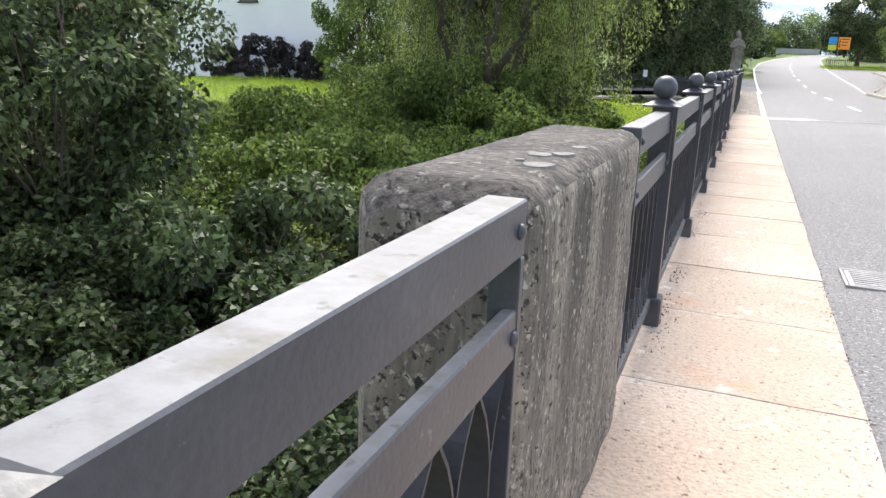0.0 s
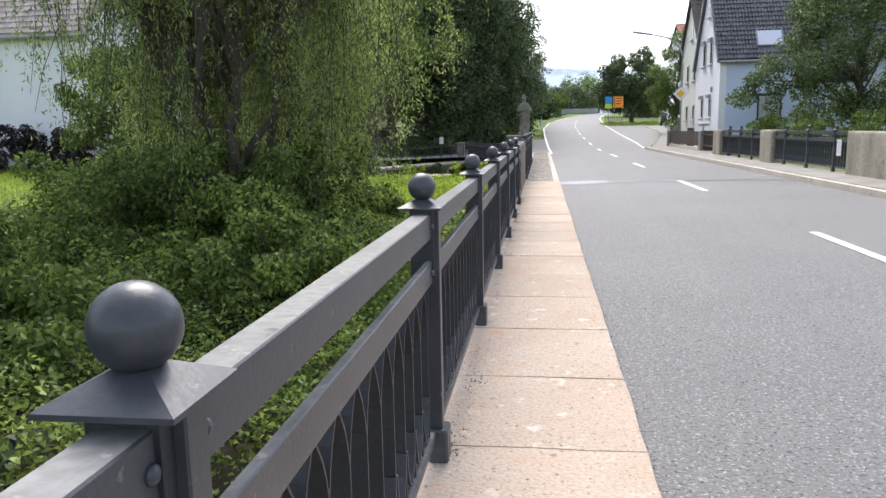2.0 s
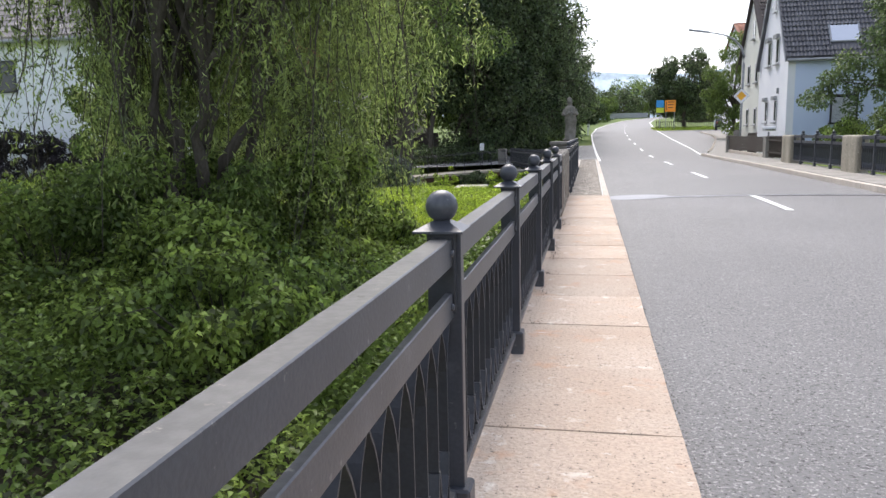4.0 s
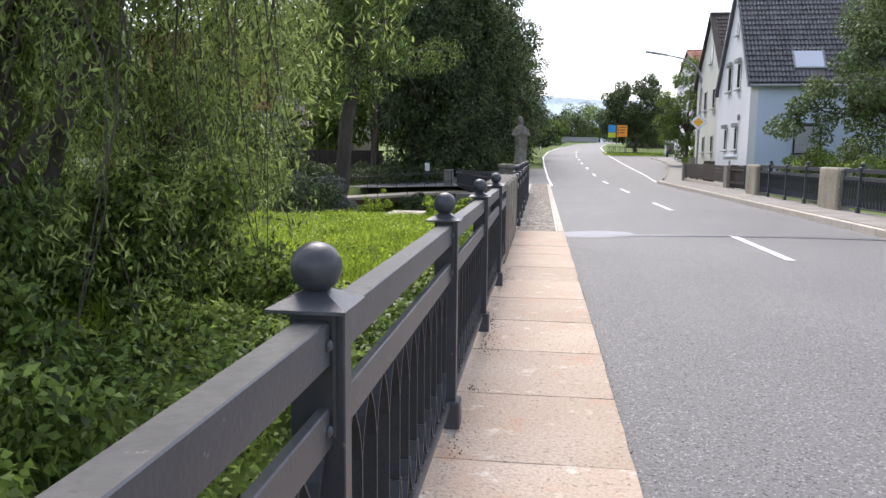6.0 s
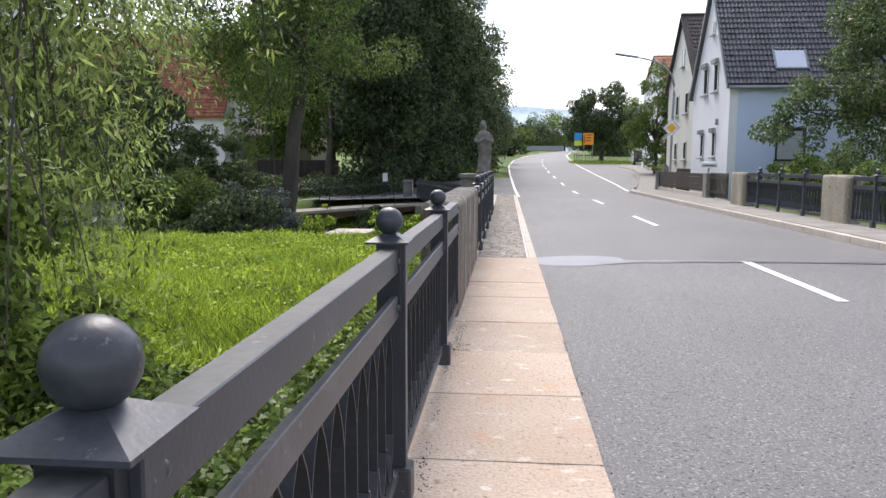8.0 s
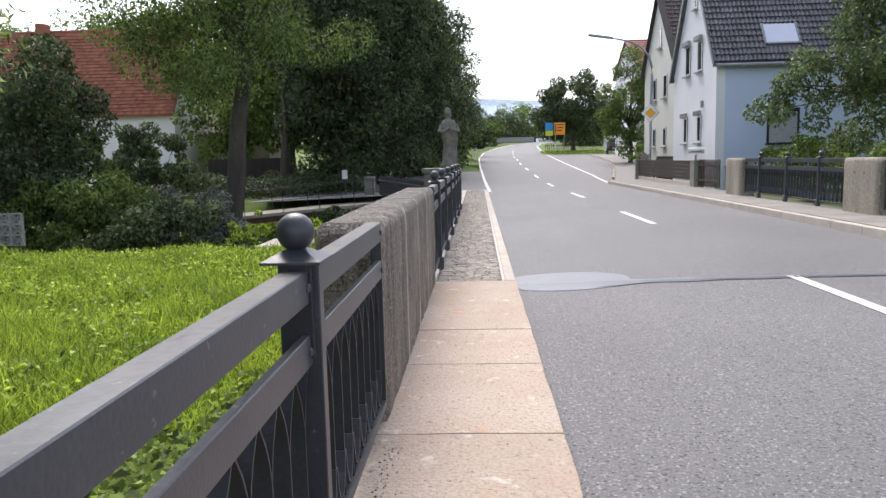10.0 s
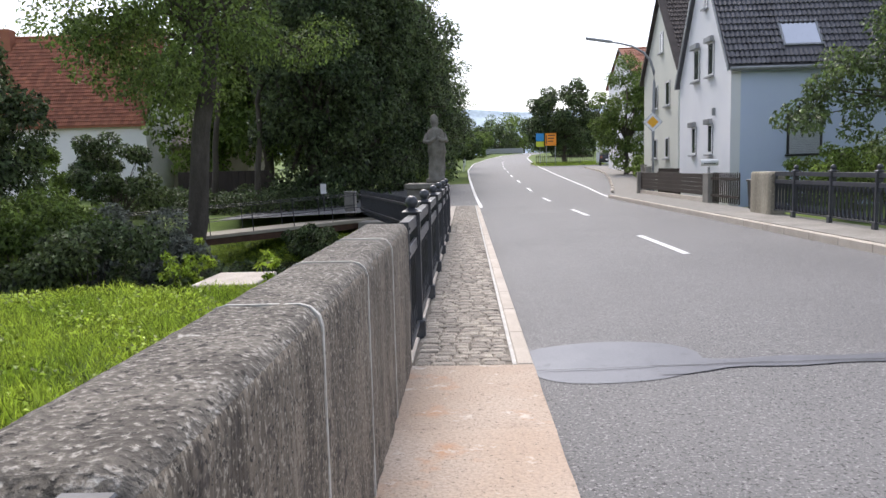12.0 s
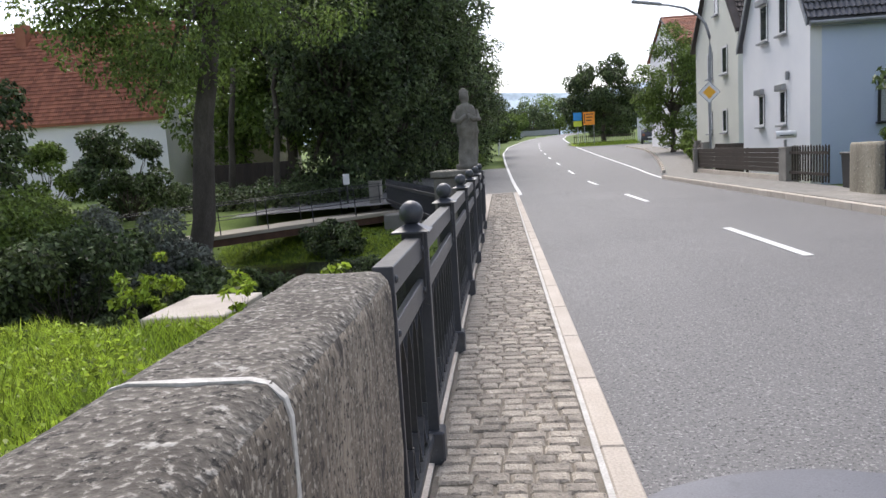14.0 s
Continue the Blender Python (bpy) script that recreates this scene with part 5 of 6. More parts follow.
# ---------------------------------------------------------------- footbridge over the stream
A, B = Vector((-3.4, 43.7, -0.42)), Vector((-11.2, 38.9, -0.82))
L = (B - A).length
fb = thing("footbridge", A, "narrow concrete footbridge with thin iron rails over a stream", "footbridge")
fb.rotation_euler = (0, math.atan2(A.z - B.z, (B - A).xy.length), math.atan2(B.y - A.y, B.x - A.x))
part("deck", box(0, L, -0.75, 0.75, -0.12, 0.0, 0.01), M["beige_stone"], fb, "pale concrete deck")
for s in (-0.65, 0.65):
    part("girder", box(0.05, L - 0.05, s - 0.06, s + 0.06, -0.34, -0.121), M["rust"], fb, "rusty steel girder")
for s in (-0.7, 0.7):
    for i in range(7):
        x = 0.2 + (L - 0.4) * i / 6
        part("post", rod((x, s, -0.02), (x, s, 0.9), 0.016), M["iron_dark"], fb)
    for z in (0.45, 0.9):
        part("handrail", rod((0.1, s, z), (L - 0.1, s, z), 0.012), M["iron_dark"], fb)
stone_post(-4.15, 44.6, 0.42, 0.42, 0.98, -0.43, "square grey stone pillar at the end of the footbridge")
t = thing("stream_wall", (-2.6, 42.6, -1.6), "dark stone stream wall under the footbridge end", "wall", "", "structure")
part("wall", box(-0.9, 2.3, -0.6, 1.4, -0.3, 1.1, 0.03), M["concrete"], t)
t = picket_fence((-1.0, 34.6), (-3.7, 44.3), 0.95, -0.35, "thin dark iron fence along the stream bank", "iron_fence", 0.14, M["iron_dark"], "", 0.01)
t = thing("info_sign", (-5.4, 45.6, -0.4), "small white sign on a slim post", "sign")
part("post", rod((0, 0, -0.1), (0, 0, 1.25), 0.03), M["iron_dark"], t)
part("plate", box(-0.12, 0.12, -0.035, -0.02, 0.85, 1.25, 0.005), M["white"], t)
t = thing("garden_screen", (-11.5, 52, 0.2), "dark brown wooden garden screen", "screen")
for i in range(14):
    part("board", box(-2.4 + i * 0.34, -2.07 + i * 0.34, -0.03, 0.03, 0.1, 1.3, 0.004), M["dark_wood"], t)
# concrete slab cover on the bank
t = thing("slab_cover", (-2.95, 26.1, -0.32), "pale concrete slab lying at the edge of the bank", "slab")
bm = box(-0.44, 0.44, -0.64, 0.64, 0, 0.14, 0.015)
part("slab", bm, M["kerbstone"], t)
# white ornamental block screen
t = thing("block_screen", (-9.3, 28.4, -0.42), "white ornamental concrete block screen among bushes", "screen")
for i in range(7):
    for j in range(3):
        x, z = -1.8 + i * 0.27, 0.02 + j * 0.236
        b = bmesh.new()
        for q in range(4):
            a = math.pi / 4 + q * math.pi / 2
            rod((0.03 * math.cos(a), 0, 0.17 + 0.03 * math.sin(a)), (0.2 * math.cos(a), 0, 0.17 + 0.2 * math.sin(a)), 0.03, None, 6, b)
        bmesh.ops.create_cone(b, cap_ends=False, segments=16, radius1=0.1, radius2=0.1, depth=0.07, matrix=Matrix.Translation((0, 0, 0.17)) @ Matrix.Rotation(math.pi / 2, 4, "X"))
        box(-0.2, -0.165, -0.04, 0.04, 0, 0.35, bm=b), box(0.165, 0.2, -0.04, 0.04, 0, 0.35, bm=b)
        box(-0.164, 0.164, -0.04, 0.04, 0, 0.03, bm=b), box(-0.164, 0.164, -0.04, 0.04, 0.32, 0.35, bm=b)
        blk = part("block", b, M["screen_block"], t)
        blk.location, blk.scale = (x, 0, z), (0.66, 1, 0.66)
wat = sheet(np.linspace(-14, -0.1, 8), np.linspace(27.0, 39, 8), lambda X, Y: -1.52 + 0 * X, "water", M["water"])
tagged(wat, "dark shaded stream water", "water", "", "structure")
# delineator posts and guard rail far along the road
for x, y in ((0.2, 95), (0.3, 120)):
    t = thing("delineator", (x, y, float(rise(y)) - 0.1), "white roadside marker post with black band", "marker post")
    part("post", prism([(-0.06, -0.06), (0.06, -0.06), (0.0, 0.07)], "z", -0.2, 1.0), M["white"], t)
    part("band", prism([(-0.063, -0.063), (0.063, -0.063), (0.0, 0.074)], "z", 0.7, 0.88), M["black"], t)
t = thing("far_barrier", (9.0, 205, float(rise(205))), "grey metal barrier at the road bend", "barrier")
for i in range(12):
    part("post", box(-4 + i * 0.9, -3.9 + i * 0.9, -0.05, 0.05, 0, 1.5), M["grey_metal"], t)
part("panel", box(-4, 6.0, -0.07, -0.051, 0.3, 1.5), M["grey_metal"], t)

# ---------------------------------------------------------------- willow
def willow(base, seed, spread, height, strands, per, label, leaf=0.11):
    """A weeping willow: several crooked stems, arching branches and hanging strands of narrow leaves."""
    rng = np.random.default_rng(seed)
    t = thing("willow_tree", base, label, "tree")
    segs, roots = [], []
    hem = lambda x: 0.5 + 1.0 * max(0.0, x - 2.3)        # the curtain ends higher towards the bridge
    for k in range(8):
        a = 2 * math.pi * k / 8 + rng.uniform(-0.3, 0.3)
        r = spread * rng.uniform(0.25, 0.5)
        fork = np.array((r * math.cos(a) * 0.6, r * math.sin(a) * 0.6, height * rng.uniform(0.3, 0.42)))
        segs.append((bent((0.2 * math.cos(a), 0.2 * math.sin(a), -0.3), tuple(fork), rng, 0.38, 9), 0.1, 0.062))
        for _ in range(5):
            b = a + rng.uniform(-0.9, 0.9)
            q = spread * rng.uniform(0.35, 1.0)
            tip = np.array((q * math.cos(b), q * math.sin(b), height * rng.uniform(0.62, 1.0)))
            line = bent(tuple(fork), tuple(tip), rng, 0.24, 7, 0.1)
            segs.append((line, 0.065, 0.018))
            for _ in range(5):
                i = rng.integers(3, 8)
                p = np.array(line[min(i, 7)])
                e = p + np.array((rng.normal() * 0.8, rng.normal() * 0.8, rng.uniform(-0.2, 0.9)))
                sub = bent(tuple(p), tuple(e), rng, 0.15, 4, 0.15)
                segs.append((sub, 0.02, 0.006))
                roots += [np.array(s) for s in sub[1:]]
            roots += [np.array(s) for s in line[3:]]
    lean = lambda p: np.array((p[0] * (1.08 if p[0] > 0 else 0.8), p[1] * ((1.15 if p[0] < 1.2 else 0.65) if p[1] > 0 else 0.7), p[2]))
    squash = lambda w: ([tuple(lean(p)) for p in w[0]], w[1], w[2])
    segs, roots = [squash(w) for w in segs], [lean(r) for r in roots]
    part("trunk", limbs(segs, 6), M["bark"], t, "several crooked dark stems", True)
    roots = np.array(roots)
    low = []
    for _ in range(170):
        p = roots[rng.integers(0, len(roots))]
        a = math.atan2(p[1], p[0]) + rng.normal() * 0.3
        q = np.hypot(p[0], p[1]) + rng.uniform(-0.6, 0.9)
        e = np.array((q * math.cos(a), q * math.sin(a), max(hem(q * math.cos(a)), p[2] - rng.uniform(1.2, 5.0))))
        line = bent(tuple(p), tuple(e), rng, 0.12, 6, 0.06)
        segs2 = (line, 0.012, 0.004)
        low.append(segs2)
    part("branch", limbs(low, 4), M["bark"], t, "thin drooping branches")
    nodes = np.concatenate([roots, np.array([p for w in low for p in w[0][1:]])])
    nodes = nodes[rng.uniform(size=len(nodes)) < np.where(nodes[:, 0] < -1.5, np.where(nodes[:, 1] > 1.0, 0.85, 0.3), np.where(nodes[:, 1] > 0.2, 1.0, 0.45))]
    far_side = nodes[(nodes[:, 1] > 1.0) & (nodes[:, 0] < 1.5)]        # fullest towards the lawn
    nodes = np.concatenate([nodes, far_side, far_side, far_side])
    pts, axes, twigs = [], [], []
    for _ in range(strands):
        p = nodes[rng.integers(0, len(nodes))] + rng.normal(size=3) * 0.12
        out = np.array((p[0], p[1], 0)) / (np.hypot(p[0], p[1]) + 0.3)
        n = int(per * rng.uniform(0.3, 1.3))
        s = np.linspace(0, 1, n)[:, None]
        ln = n * 0.035
        drop = min(ln, max(0.15, p[2] - hem(p[0]) - rng.uniform(-0.6, 0.1)))
        sway = np.array((rng.normal() * 0.3, rng.normal() * 0.3, 0)) * min(1, ln)
        line = p + out * 0.3 * np.sqrt(s) * min(1, ln) + sway * s + np.array((0, 0, -1)) * drop * s ** 1.3
        pts.append(line + rng.normal(size=(n, 3)) * 0.035)
        axes.append(rng.normal(size=(n, 3)) * 0.65 + np.array((0, 0, -1.0)))
        if len(twigs) < 500 and n > 8:
            twigs.append((line[:: max(1, n // 4)].tolist(), 0.004, 0.002))
    pts, axes = np.concatenate(pts), np.concatenate(axes)
    clear = (pts[:, 0] < 2.8) | (pts[:, 2] > 1.7 + (pts[:, 0] - 2.8) * 1.1)
    pts, axes = pts[clear], axes[clear]
    tagged(part("thin_growth", limbs([w for w in twigs if len(w[0]) > 1], 3), M["bark"], t), "", "", "", "stuff")
    ob = new("foliage", leaves_mesh("foliage", pts, axes, leaf, leaf * 0.25, M["willow"], rng, 0.2, 0.15))
    ob.parent = t
    return t


willow((-4.6, 13.3, -0.6), 5, 3.4, 7.9, 10500, 28, "weeping willow with crooked stems and hanging green strands", 0.088)

# extra crown added to thicken the one willow, not a tree of its own
tree("willow_tree", (-4.6, 16.9, -0.4), 1.4, 0.09, (0, 0, 3.2), (1.9, 1.6, 2.9), 70, 30000, 0.09, M["willow"], "added crown filling the weeping willow out towards the lawn", 47, clump_r=(0.2, 0.34), aspect=0.28)

# ---------------------------------------------------------------- undergrowth in the gully beside the bridge
def under_z(x, y):
    """The top of the undergrowth: low by the bridge, rising away from it."""
    d = np.clip(-x - 0.4, 0, 12)
    z = -1.15 + 0.145 * d + 0.045 * np.clip(y - 1, 0, 12)
    z = np.minimum(z, -0.05)
    return z + 0.3 * wave(x, y, 0.9, 1.0) + 0.26 * wave(x, y, 0.33, 2.0)


def undergrowth(count, x0, x1, y0, y1, zfun, keep, size, material, name, label, seed, depth=0.45, aspect=0.6):
    rng = np.random.default_rng(seed)
    x, y = rng.uniform(x0, x1, count), rng.uniform(y0, y1, count)
    ok = keep(x, y)
    x, y = x[ok], y[ok]
    n = len(x)
    z = zfun(x, y) - depth * rng.uniform(0, 1, n) ** 1.6
    pts = np.stack([x, y, z], 1)
    axes = rng.normal(size=(n, 3))
    axes[:, 2] = axes[:, 2] * 0.4 - 0.15
    return tagged(new(name, leaves_mesh(name, pts, axes, size, size * aspect, material, rng, 1.6)), label, "undergrowth", "", "stuff")


def in_gully(x, y):
    return (y + 0.45 * x < 10.2 + 0.7 * np.sin(x * 2.1)) | ((x > -2.9 + 0.42 * np.clip(y - 12, 0, 6) + 0.3 * np.sin(y * 3)) & (y < 18.5))


# zone where the gully's shade is painted in with darker leaves
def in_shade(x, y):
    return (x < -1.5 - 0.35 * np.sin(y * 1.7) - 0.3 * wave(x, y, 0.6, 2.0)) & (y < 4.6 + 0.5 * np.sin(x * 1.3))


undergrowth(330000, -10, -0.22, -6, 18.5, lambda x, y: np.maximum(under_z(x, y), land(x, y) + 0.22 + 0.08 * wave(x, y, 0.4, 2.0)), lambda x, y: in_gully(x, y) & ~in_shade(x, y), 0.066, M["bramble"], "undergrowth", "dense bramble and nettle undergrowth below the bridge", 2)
undergrowth(240000, -10, -0.9, -6, 5.5, under_z, in_shade, 0.07, M["dark_leaf"], "undergrowth", "gully undergrowth, its shade put into dark leaf colour", 8)
bed = sheet(np.linspace(-10.5, -0.18, 40), np.linspace(-7, 15, 80), lambda X, Y: np.where(in_gully(X, Y) & (Y < 12), under_z(X, Y) - 0.42, -3.0), "gully_soil", M["soil"])
tagged(bed, "dark shaded soil under the brambles", "soil", "", "structure")

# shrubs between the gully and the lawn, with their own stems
# dark_leaf at (-6.2, 3.4) and (-3.2, 4.6) continues the painted shade
# the shrub at (-4.8, 1.6) stands out of view as a shade caster
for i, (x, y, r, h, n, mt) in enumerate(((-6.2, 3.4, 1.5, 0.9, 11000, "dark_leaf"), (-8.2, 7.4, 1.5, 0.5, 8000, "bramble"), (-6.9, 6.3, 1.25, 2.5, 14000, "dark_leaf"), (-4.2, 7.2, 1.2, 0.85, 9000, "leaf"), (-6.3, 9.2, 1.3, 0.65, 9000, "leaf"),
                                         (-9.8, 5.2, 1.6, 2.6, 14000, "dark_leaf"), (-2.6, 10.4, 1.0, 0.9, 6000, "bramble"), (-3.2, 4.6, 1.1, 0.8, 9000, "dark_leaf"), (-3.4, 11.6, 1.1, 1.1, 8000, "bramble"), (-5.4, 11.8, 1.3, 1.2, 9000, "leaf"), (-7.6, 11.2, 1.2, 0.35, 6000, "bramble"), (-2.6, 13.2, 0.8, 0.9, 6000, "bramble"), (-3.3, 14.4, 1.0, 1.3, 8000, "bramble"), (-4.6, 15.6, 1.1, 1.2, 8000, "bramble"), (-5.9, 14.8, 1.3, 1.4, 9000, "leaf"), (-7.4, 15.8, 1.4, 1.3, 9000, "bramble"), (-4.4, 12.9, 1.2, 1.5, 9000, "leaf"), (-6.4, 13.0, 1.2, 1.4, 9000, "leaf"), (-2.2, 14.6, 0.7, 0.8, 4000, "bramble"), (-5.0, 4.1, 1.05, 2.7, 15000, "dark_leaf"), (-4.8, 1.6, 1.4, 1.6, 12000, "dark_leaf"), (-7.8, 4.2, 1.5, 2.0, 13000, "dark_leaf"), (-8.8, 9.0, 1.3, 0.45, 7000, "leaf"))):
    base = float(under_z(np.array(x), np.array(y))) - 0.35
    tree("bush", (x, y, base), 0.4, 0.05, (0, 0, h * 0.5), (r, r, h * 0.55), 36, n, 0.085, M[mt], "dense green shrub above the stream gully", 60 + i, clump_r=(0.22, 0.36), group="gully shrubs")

# ---------------------------------------------------------------- lawn grass
rng = np.random.default_rng(21)


def grass(count, x0, x1, y0, y1, keep, length, name, label, seed):
    rng = np.random.default_rng(seed)
    x, y = rng.uniform(x0, x1, count), rng.uniform(y0, y1, count)
    ok = keep(x, y)
    x, y = x[ok], y[ok]
    tuft = 1 + 0.6 * wave(x, y, 0.5, 4.0) + 0.5 * np.clip(wave(x, y, 1.3, 2.0), 0, 1)
    ln = length * np.clip(tuft, 0.4, 2.6) * rng.uniform(0.6, 1.5, len(x))
    n = len(x)
    axes = rng.normal(size=(n, 3)) * 0.5
    axes[:, 2] = 1.0
    axes /= np.linalg.norm(axes, axis=1, keepdims=True)
    pts = np.stack([x, y, land(x, y) + 0.42 * ln], 1)
    me = leaves_mesh(name, pts, axes * 1.0, 1.0, 0.011, M["grass"], rng, 0.0, 0.25)
    co = np.empty(len(me.vertices) * 3, np.float32)
    me.vertices.foreach_get("co", co)
    co = co.reshape(-1, 4, 3)
    co = pts[:, None, :] + (co - pts[:, None, :]) * np.where(np.arange(4) % 2 == 0, 1, 0)[None, :, None] * ln[:, None, None] + (co - pts[:, None, :]) * np.where(np.arange(4) % 2 == 1, 1, 0)[None, :, None]
    me.vertices.foreach_set("co", co.astype(np.float32).ravel())
    return tagged(new(name, me), label, "grass", "", "stuff")


grass(190000, -9.5, -0.2, 10.5, 25.2, lambda x, y: ~in_gully(x, y), 0.13, "grass", "bright sunlit meadow grass beside the railing", 3)
grass(26000, -6.5, -0.4, 12.0, 19.5, lambda x, y: (wave(x, y, 0.55, 6.0) > 0.32) & ~in_gully(x, y), 0.24, "grass", "long uncut grass tufts beside the railing", 9)
undergrowth(34000, -8.5, -0.4, 11, 25, lambda x, y: land(x, y) + 0.17 + 0.07 * wave(x, y, 0.4, 2.0), lambda x, y: (wave(x, y, 0.7, 3.0) > -0.1) & ~in_gully(x, y), 0.06, M["grass"], "weeds", "broad-leaved weeds in the meadow grass", 17, 0.2)
grass(40000, -24, -8, 12, 31, lambda x, y: x < 0, 0.2, "grass", "bright sunlit meadow grass before a white house", 4)
grass(40000, -9, -1.8, 36.5, 44, lambda x, y: x < 0, 0.14, "grass", "short green grass beyond the stream", 5)
grass(9000, 8.2, 16, 97.5, 106, lambda x, y: x > 0, 0.3, "grass", "green grass verge at the village entrance", 6)
undergrowth(16000, -1.9, -0.2, 11.0, 20.5, lambda x, y: land(x, y) + 0.22, lambda x, y: x > -0.9 - 0.5 * wave(x, y, 0.8, 2.0), 0.075, M["leaf"], "weeds", "low weeds along the bridge wall", 12, 0.25)
for i, (x, y) in enumerate(((-3.6, 26.5), (-3.9, 26.2), (-2.2, 25.2), (-1.5, 25.9))):
    tree("weed", (x, y, -0.35), 0.2, 0.012, (0, 0, 0.32), (0.22, 0.22, 0.3), 12, 260, 0.09, M["grass"], "tall bright weed on the stream bank", 90 + i, clump_r=(0.25, 0.4), group="bank weeds")

undergrowth(42000, -12.5, -0.3, 25.6, 37, lambda x, y: land(x, y) + 0.2 + 0.12 * wave(x, y, 0.7, 2), lambda x, y: (y + 0.12 * x > 25.6) & (land(x, y) < -0.5) & (y + 0.3 * x < 33.5 + 0.5 * np.sin(x * 3)), 0.11, M["dark_leaf"], "bank_plants", "dark ivy and weeds on the shaded stream bank", 14, 0.35)
undergrowth(16000, -13, -0.8, 34.0, 42, lambda x, y: land(x, y) + 0.12 + 0.08 * wave(x, y, 0.6, 2), lambda x, y: (land(x, y) < -0.55) & (wave(x, y, 0.9, 2.0) > -0.5), 0.1, M["leaf"], "bank_plants", "low green plants on the bank below the footbridge", 15, 0.2)
# ---------------------------------------------------------------- shrubs and trees beyond the lawn
for i, (x, y, r, h, n, mt) in enumerate(((-7.2, 30.4, 1.7, 1.9, 17000, "dark_leaf"), (-9.6, 31.5, 1.8, 2.5, 16000, "leaf"), (-12.2, 31.0, 2.2, 2.8, 16000, "dark_leaf"), (-5.2, 32.4, 1.2, 1.1, 8000, "dark_leaf"),
                                         (-8.4, 34.6, 1.7, 2.6, 17000, "grey_leaf"), (-7.0, 34.4, 1.0, 1.5, 6000, "dark_leaf"), (-11.5, 36.5, 1.8, 2.4, 12000, "leaf"), (-14.2, 34, 2.0, 2.2, 10000, "dark_leaf"), (-10.6, 28.9, 1.1, 1.0, 7000, "leaf"), (-6.0, 28.5, 0.9, 0.8, 5000, "dark_leaf"), (-4.9, 40.6, 0.95, 1.0, 6000, "dark_leaf"), (-3.6, 38.0, 1.1, 0.9, 6000, "dark_leaf"))):
    tree("bush", (x, y, float(land(x, y)) - 0.1), 0.4, 0.06, (0, 0, h * 0.52), (r, r, h * 0.55), 40, n, 0.12, M[mt], "dense garden shrub by the stream", 130 + i, clump_r=(0.22, 0.36), group="stream shrubs")
tree("tree", (-12.6, 33.2, -0.5), 1.2, 0.16, (0, 0, 3.2), (2.7, 2.4, 2.3), 60, 22000, 0.14, M["dark_leaf"], "dark leafy garden tree by the red-roofed house", 41)
tree("tree", (-14.6, 27.6, -0.4), 1.0, 0.16, (0, 0, 2.6), (2.0, 1.8, 2.3), 60, 18000, 0.13, M["leaf"], "leafy garden tree beside the lawn", 44)
for i, (x, y, r, h) in enumerate(((-13.8, 45.4, 2.0, 3.4), (-17.6, 46.0, 2.2, 3.0), (-21.4, 46.2, 2.2, 3.6))):
    tree("bush", (x, y, float(land(x, y)) - 0.1), 0.5, 0.08, (0, 0, h * 0.52), (r, r * 0.8, h * 0.5), 40, 9000, 0.16, M["dark_leaf"] if i != 1 else M["leaf"], "tall garden shrub before the red-roofed house", 240 + i, group="house shrubs")
tree("tree", (-8.2, 38.2, -1.1), 6.2, 0.34, (0.3, 0.2, 9.2), (4.4, 3.4, 4.6), 85, 34000, 0.15, M["leaf"], "tall tree with a bare dark trunk by the footbridge", 12, (0.9, 0.3))
tree("tree", (-11.2, 9.9, -0.3), 2.2, 0.2, (0, 0, 4.3), (3.3, 3.0, 3.1), 70, 26000, 0.1, M["leaf"], "leafy tree above the stream gully", 43)
for i, (x, y, r, h) in enumerate(((-21.5, 30.6, 1.5, 2.2), (-19.0, 30.9, 1.2, 1.9), (-24.2, 30.6, 1.2, 1.7))):
    tree("bush", (x, y, -0.35), 0.5, 0.06, (0, 0, h * 0.52), (r, r * 0.8, h * 0.5), 36, 6000, 0.14, M["purple_leaf"], "dark purple-leaved shrub against a white wall", 150 + i, group="purple shrubs")
# ivy-clad trees along the left of the road
for i, (x, y, r, h, n) in enumerate(((-6.6, 50, 2.5, 17, 34000), (-5.0, 55, 2.8, 15, 30000), (-3.9, 62, 3.0, 15, 26000), (-3.2, 72, 3.2, 14, 22000), (-2.6, 84, 3.2, 13, 18000), (-2.4, 100, 3.4, 12, 16000),
                                     (-8.0, 66, 3.6, 17, 20000))):
    tree("tree", (x, y, float(land(x, y)) - 0.1), 1.2, 0.4, (0, 0, h * 0.5), (r, r, h * 0.52), 150, n, 0.24, M["dark_leaf"], "tall dark ivy-clad tree by the roadside", 20 + i, clump_r=(0.13, 0.26), group="roadside trees")
for i, (x, y, r, h) in enumerate(((-15, 62, 4, 13), (-11.5, 60, 3.5, 14), (-26, 76, 6, 14), (-34, 78, 6, 15), (-42, 74, 6, 14), (-20, 80, 6, 15), (-13, 84, 6, 16))):
    tree("tree", (x, y, float(land(x, y)) - 0.1), 3, 0.4, (0, 0, h * 0.58), (r, r, h * 0.42), 90, 12000, 0.34, M["leaf"], "tall tree behind the houses", 70 + i, group="trees behind houses")
for i, (x, y) in enumerate(((-11.2, 49.2), (-9.0, 48.4))):
    rngt = np.random.default_rng(300 + i)
    t = thing("tree", (x, y, 0), "bare leaning trunk in the shade", "tree")
    part("trunk", limbs([(bent((0, 0, -0.4), (0.5, 0.2, 5.5), rngt, 0.05, 6), 0.16, 0.1)], 8), M["bark"], t, "", True)
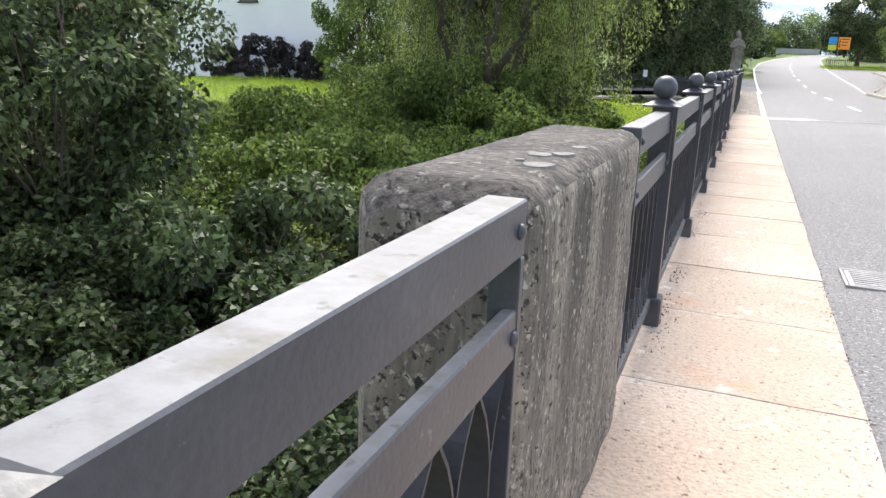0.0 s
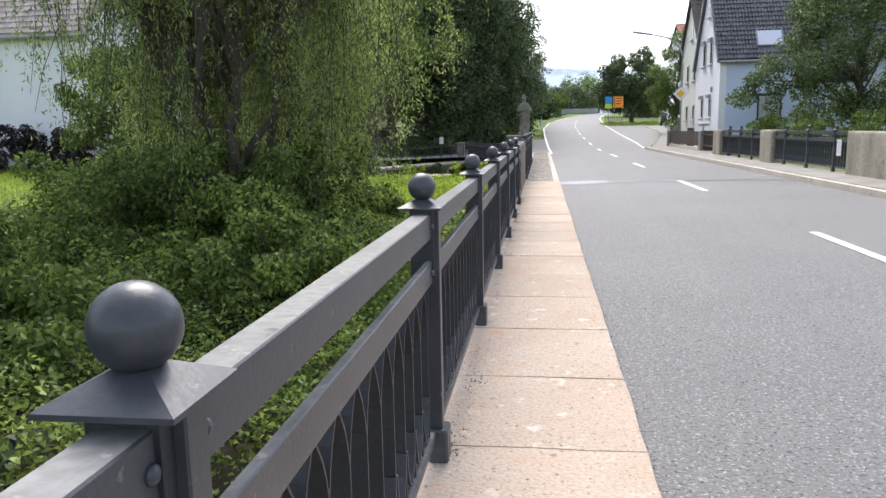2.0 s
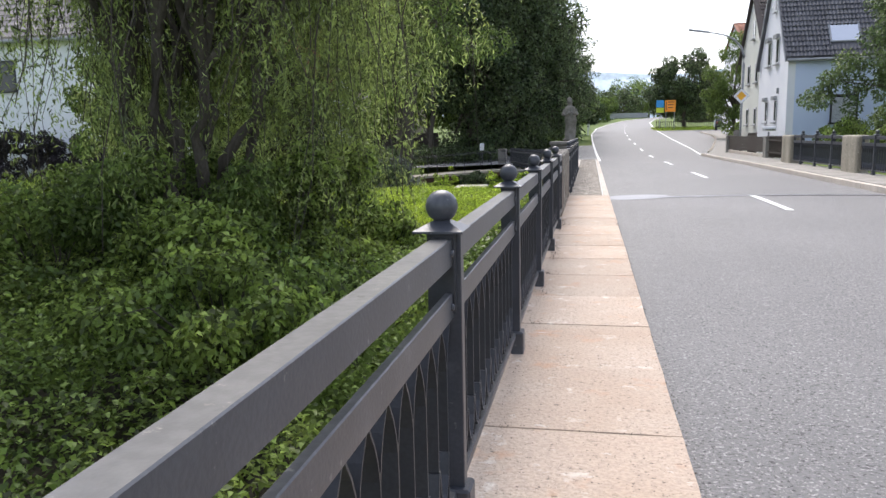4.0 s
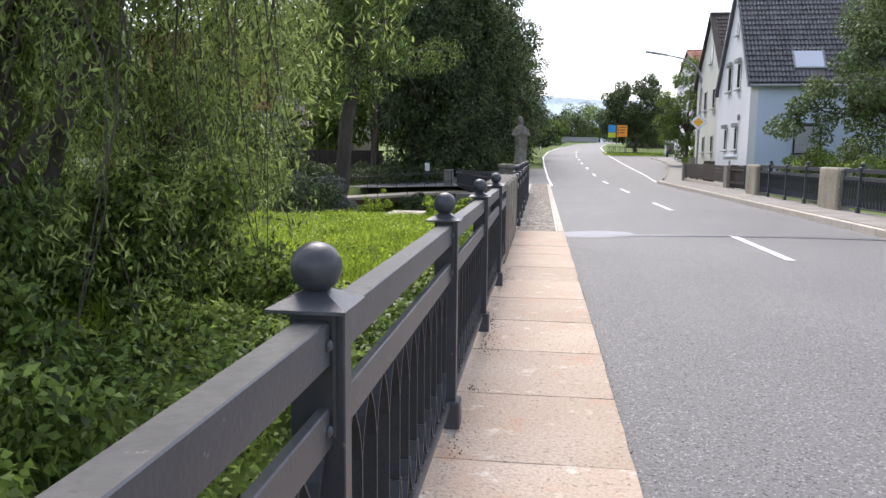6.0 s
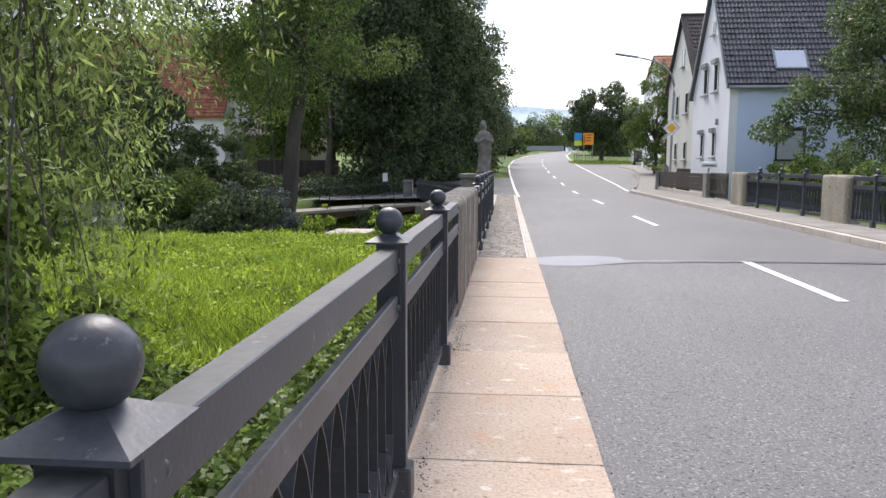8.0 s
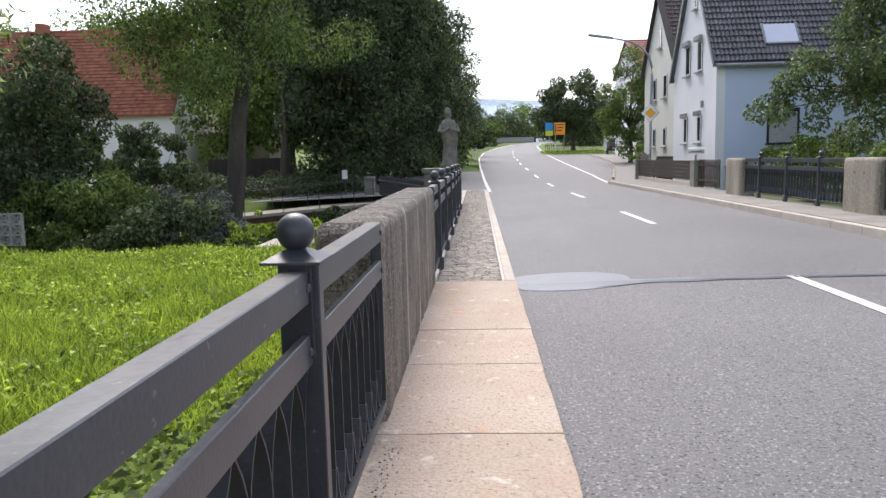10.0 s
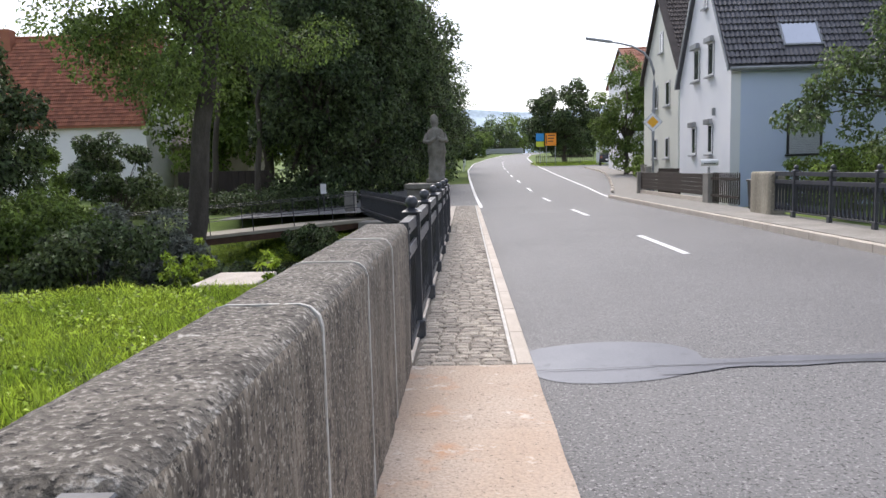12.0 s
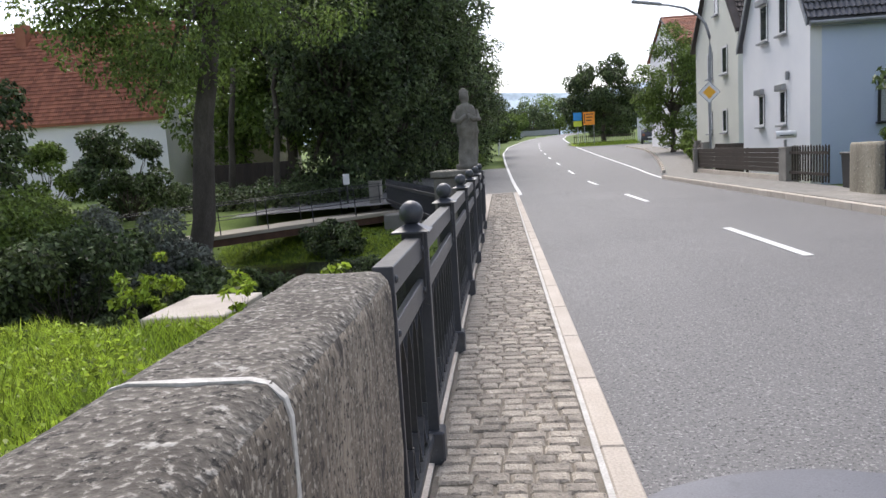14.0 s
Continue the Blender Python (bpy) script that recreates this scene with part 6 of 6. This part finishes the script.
undergrowth(16000, -15, -4.8, 46, 52, lambda x, y: land(x, y) + 0.9 + 0.4 * wave(x, y, 1.2, 3), lambda x, y: y > 46.8 + 0.3 * np.sin(x), 0.16, M["dark_leaf"], "hedge_plants", "low dark shrubs under the trees", 31, 1.1)
undergrowth(9000, -4.6, -0.9, 65, 112, lambda x, y: land(x, y) + 1.1 + 0.5 * wave(x, y, 1.6, 3), lambda x, y: x < left_edge(y) - 1.6, 0.3, M["leaf"], "hedge_plants", "roadside hedge plants along the left verge", 32, 1.3)
# right side gardens
tree("tree", (12.5, 33.2, -0.1), 1.7, 0.15, (0.2, 0, 4.7), (2.7, 2.6, 3.2), 64, 33000, 0.12, M["fruit_leaf"], "leafy dark green fruit tree behind the railing", 11, low_limbs=((-2.6, 0, 3.2, 1.0), (-3.3, 0.2, 2.6, 0.9), (-4.1, 0.1, 2.4, 0.7), (-2.0, -0.3, 2.4, 0.9)))
tree("tree", (16.2, 31.0, -0.1), 1.7, 0.16, (0, 0, 4.2), (3.4, 3.0, 3.6), 70, 26000, 0.13, M["fruit_leaf"], "leafy dark green fruit tree behind the railing", 13)
for i, (x, y, r, h, n) in enumerate(((9.3, 33.0, 0.8, 1.5, 4000), (10.6, 35.5, 0.9, 1.7, 4500), (9.6, 29.8, 0.7, 1.3, 3500), (11.8, 30.2, 1.0, 1.7, 5000), (14.0, 29.0, 1.4, 1.9, 7000), (9.8, 36.6, 0.6, 1.5, 2500), (17, 27.0, 2.0, 2.2, 8000), (12.5, 37, 1.2, 1.6, 4000))):
    tree("bush", (x, y, -0.15), 0.3, 0.03, (0, 0, h * 0.55), (r, r, h * 0.5), 26, n, 0.1, M["leaf"] if i % 3 else M["bramble"], "green garden shrub behind the railing", 170 + i, clump_r=(0.25, 0.4), group="garden shrubs")
tree("tree", (12.4, 106, 1.5), 2.8, 0.3, (0, 0, 5.4), (4.1, 4.0, 3.9), 90, 26000, 0.28, M["dark_leaf"], "round leafy tree by the village entrance", 30)
tree("tree", (12.1, 70, 0.45), 1.6, 0.22, (0, 0, 4.5), (2.2, 2.1, 3.6), 80, 17000, 0.17, M["leaf"], "slender leafy tree in front of a house", 31)
tree("bush", (15.4, 85, 0.9), 0.4, 0.06, (0, 0, 1.0), (1.3, 1.3, 1.0), 24, 3000, 0.2, M["grass"], "yellow-green shrub behind the fence", 33)
tree("bush", (11.6, 62, 0.3), 0.4, 0.06, (0, 0, 1.0), (1.1, 1.3, 0.9), 24, 3000, 0.16, M["leaf"], "garden shrub behind the fence", 34)
tree("bush", (10.6, 57, 0.1), 0.4, 0.05, (0, 0, 0.9), (0.7, 1.2, 0.8), 24, 3000, 0.13, M["bramble"], "garden shrub behind the fence", 35)
# woods closing the view along the road
for i, (x, y, r, h) in enumerate(((-4, 125, 4, 8), (-5, 145, 5, 8), (-2, 165, 5, 7), (2, 190, 5, 7), (9, 230, 7, 9), (18, 240, 8, 11), (28, 225, 7, 9), (24, 185, 6, 8), (20, 150, 5, 7), (-14, 130, 7, 14), (-12, 155, 8, 13), (14, 262, 9, 14), (36, 250, 9, 12))):
    tree("tree", (x, y, float(land(x, y)) - 0.3), 0.8, 0.3, (0, 0, h * 0.5), (r, r, h * 0.5), 60, 7000, 0.5, M["leaf"] if i % 2 else M["dark_leaf"], "leafy tree at the far bend of the road", 200 + i, group="far trees")
# distant hills
bm = bmesh.new()
for k, (yy, amp, base) in enumerate(((1500, 16, 112), (2400, 24, 205))):
    rows = []
    for i in range(61):
        x = -2400 + 80 * i
        z = base + amp * (math.sin(i * 0.31 + k) + 0.5 * math.sin(i * 0.83 + 2 * k)) * 0.6
        rows.append((bm.verts.new((x, yy + 300, -60)), bm.verts.new((x, yy, -60)), bm.verts.new((x, yy + 150, z))))
    for a, b in zip(rows, rows[1:]):
        bm.faces.new((a[1], b[1], b[2], a[2])), bm.faces.new((a[2], b[2], b[0], a[0]))
struct("backdrop", bm, M["hill"], "hazy blue wooded hills in the distance", "hills", True)
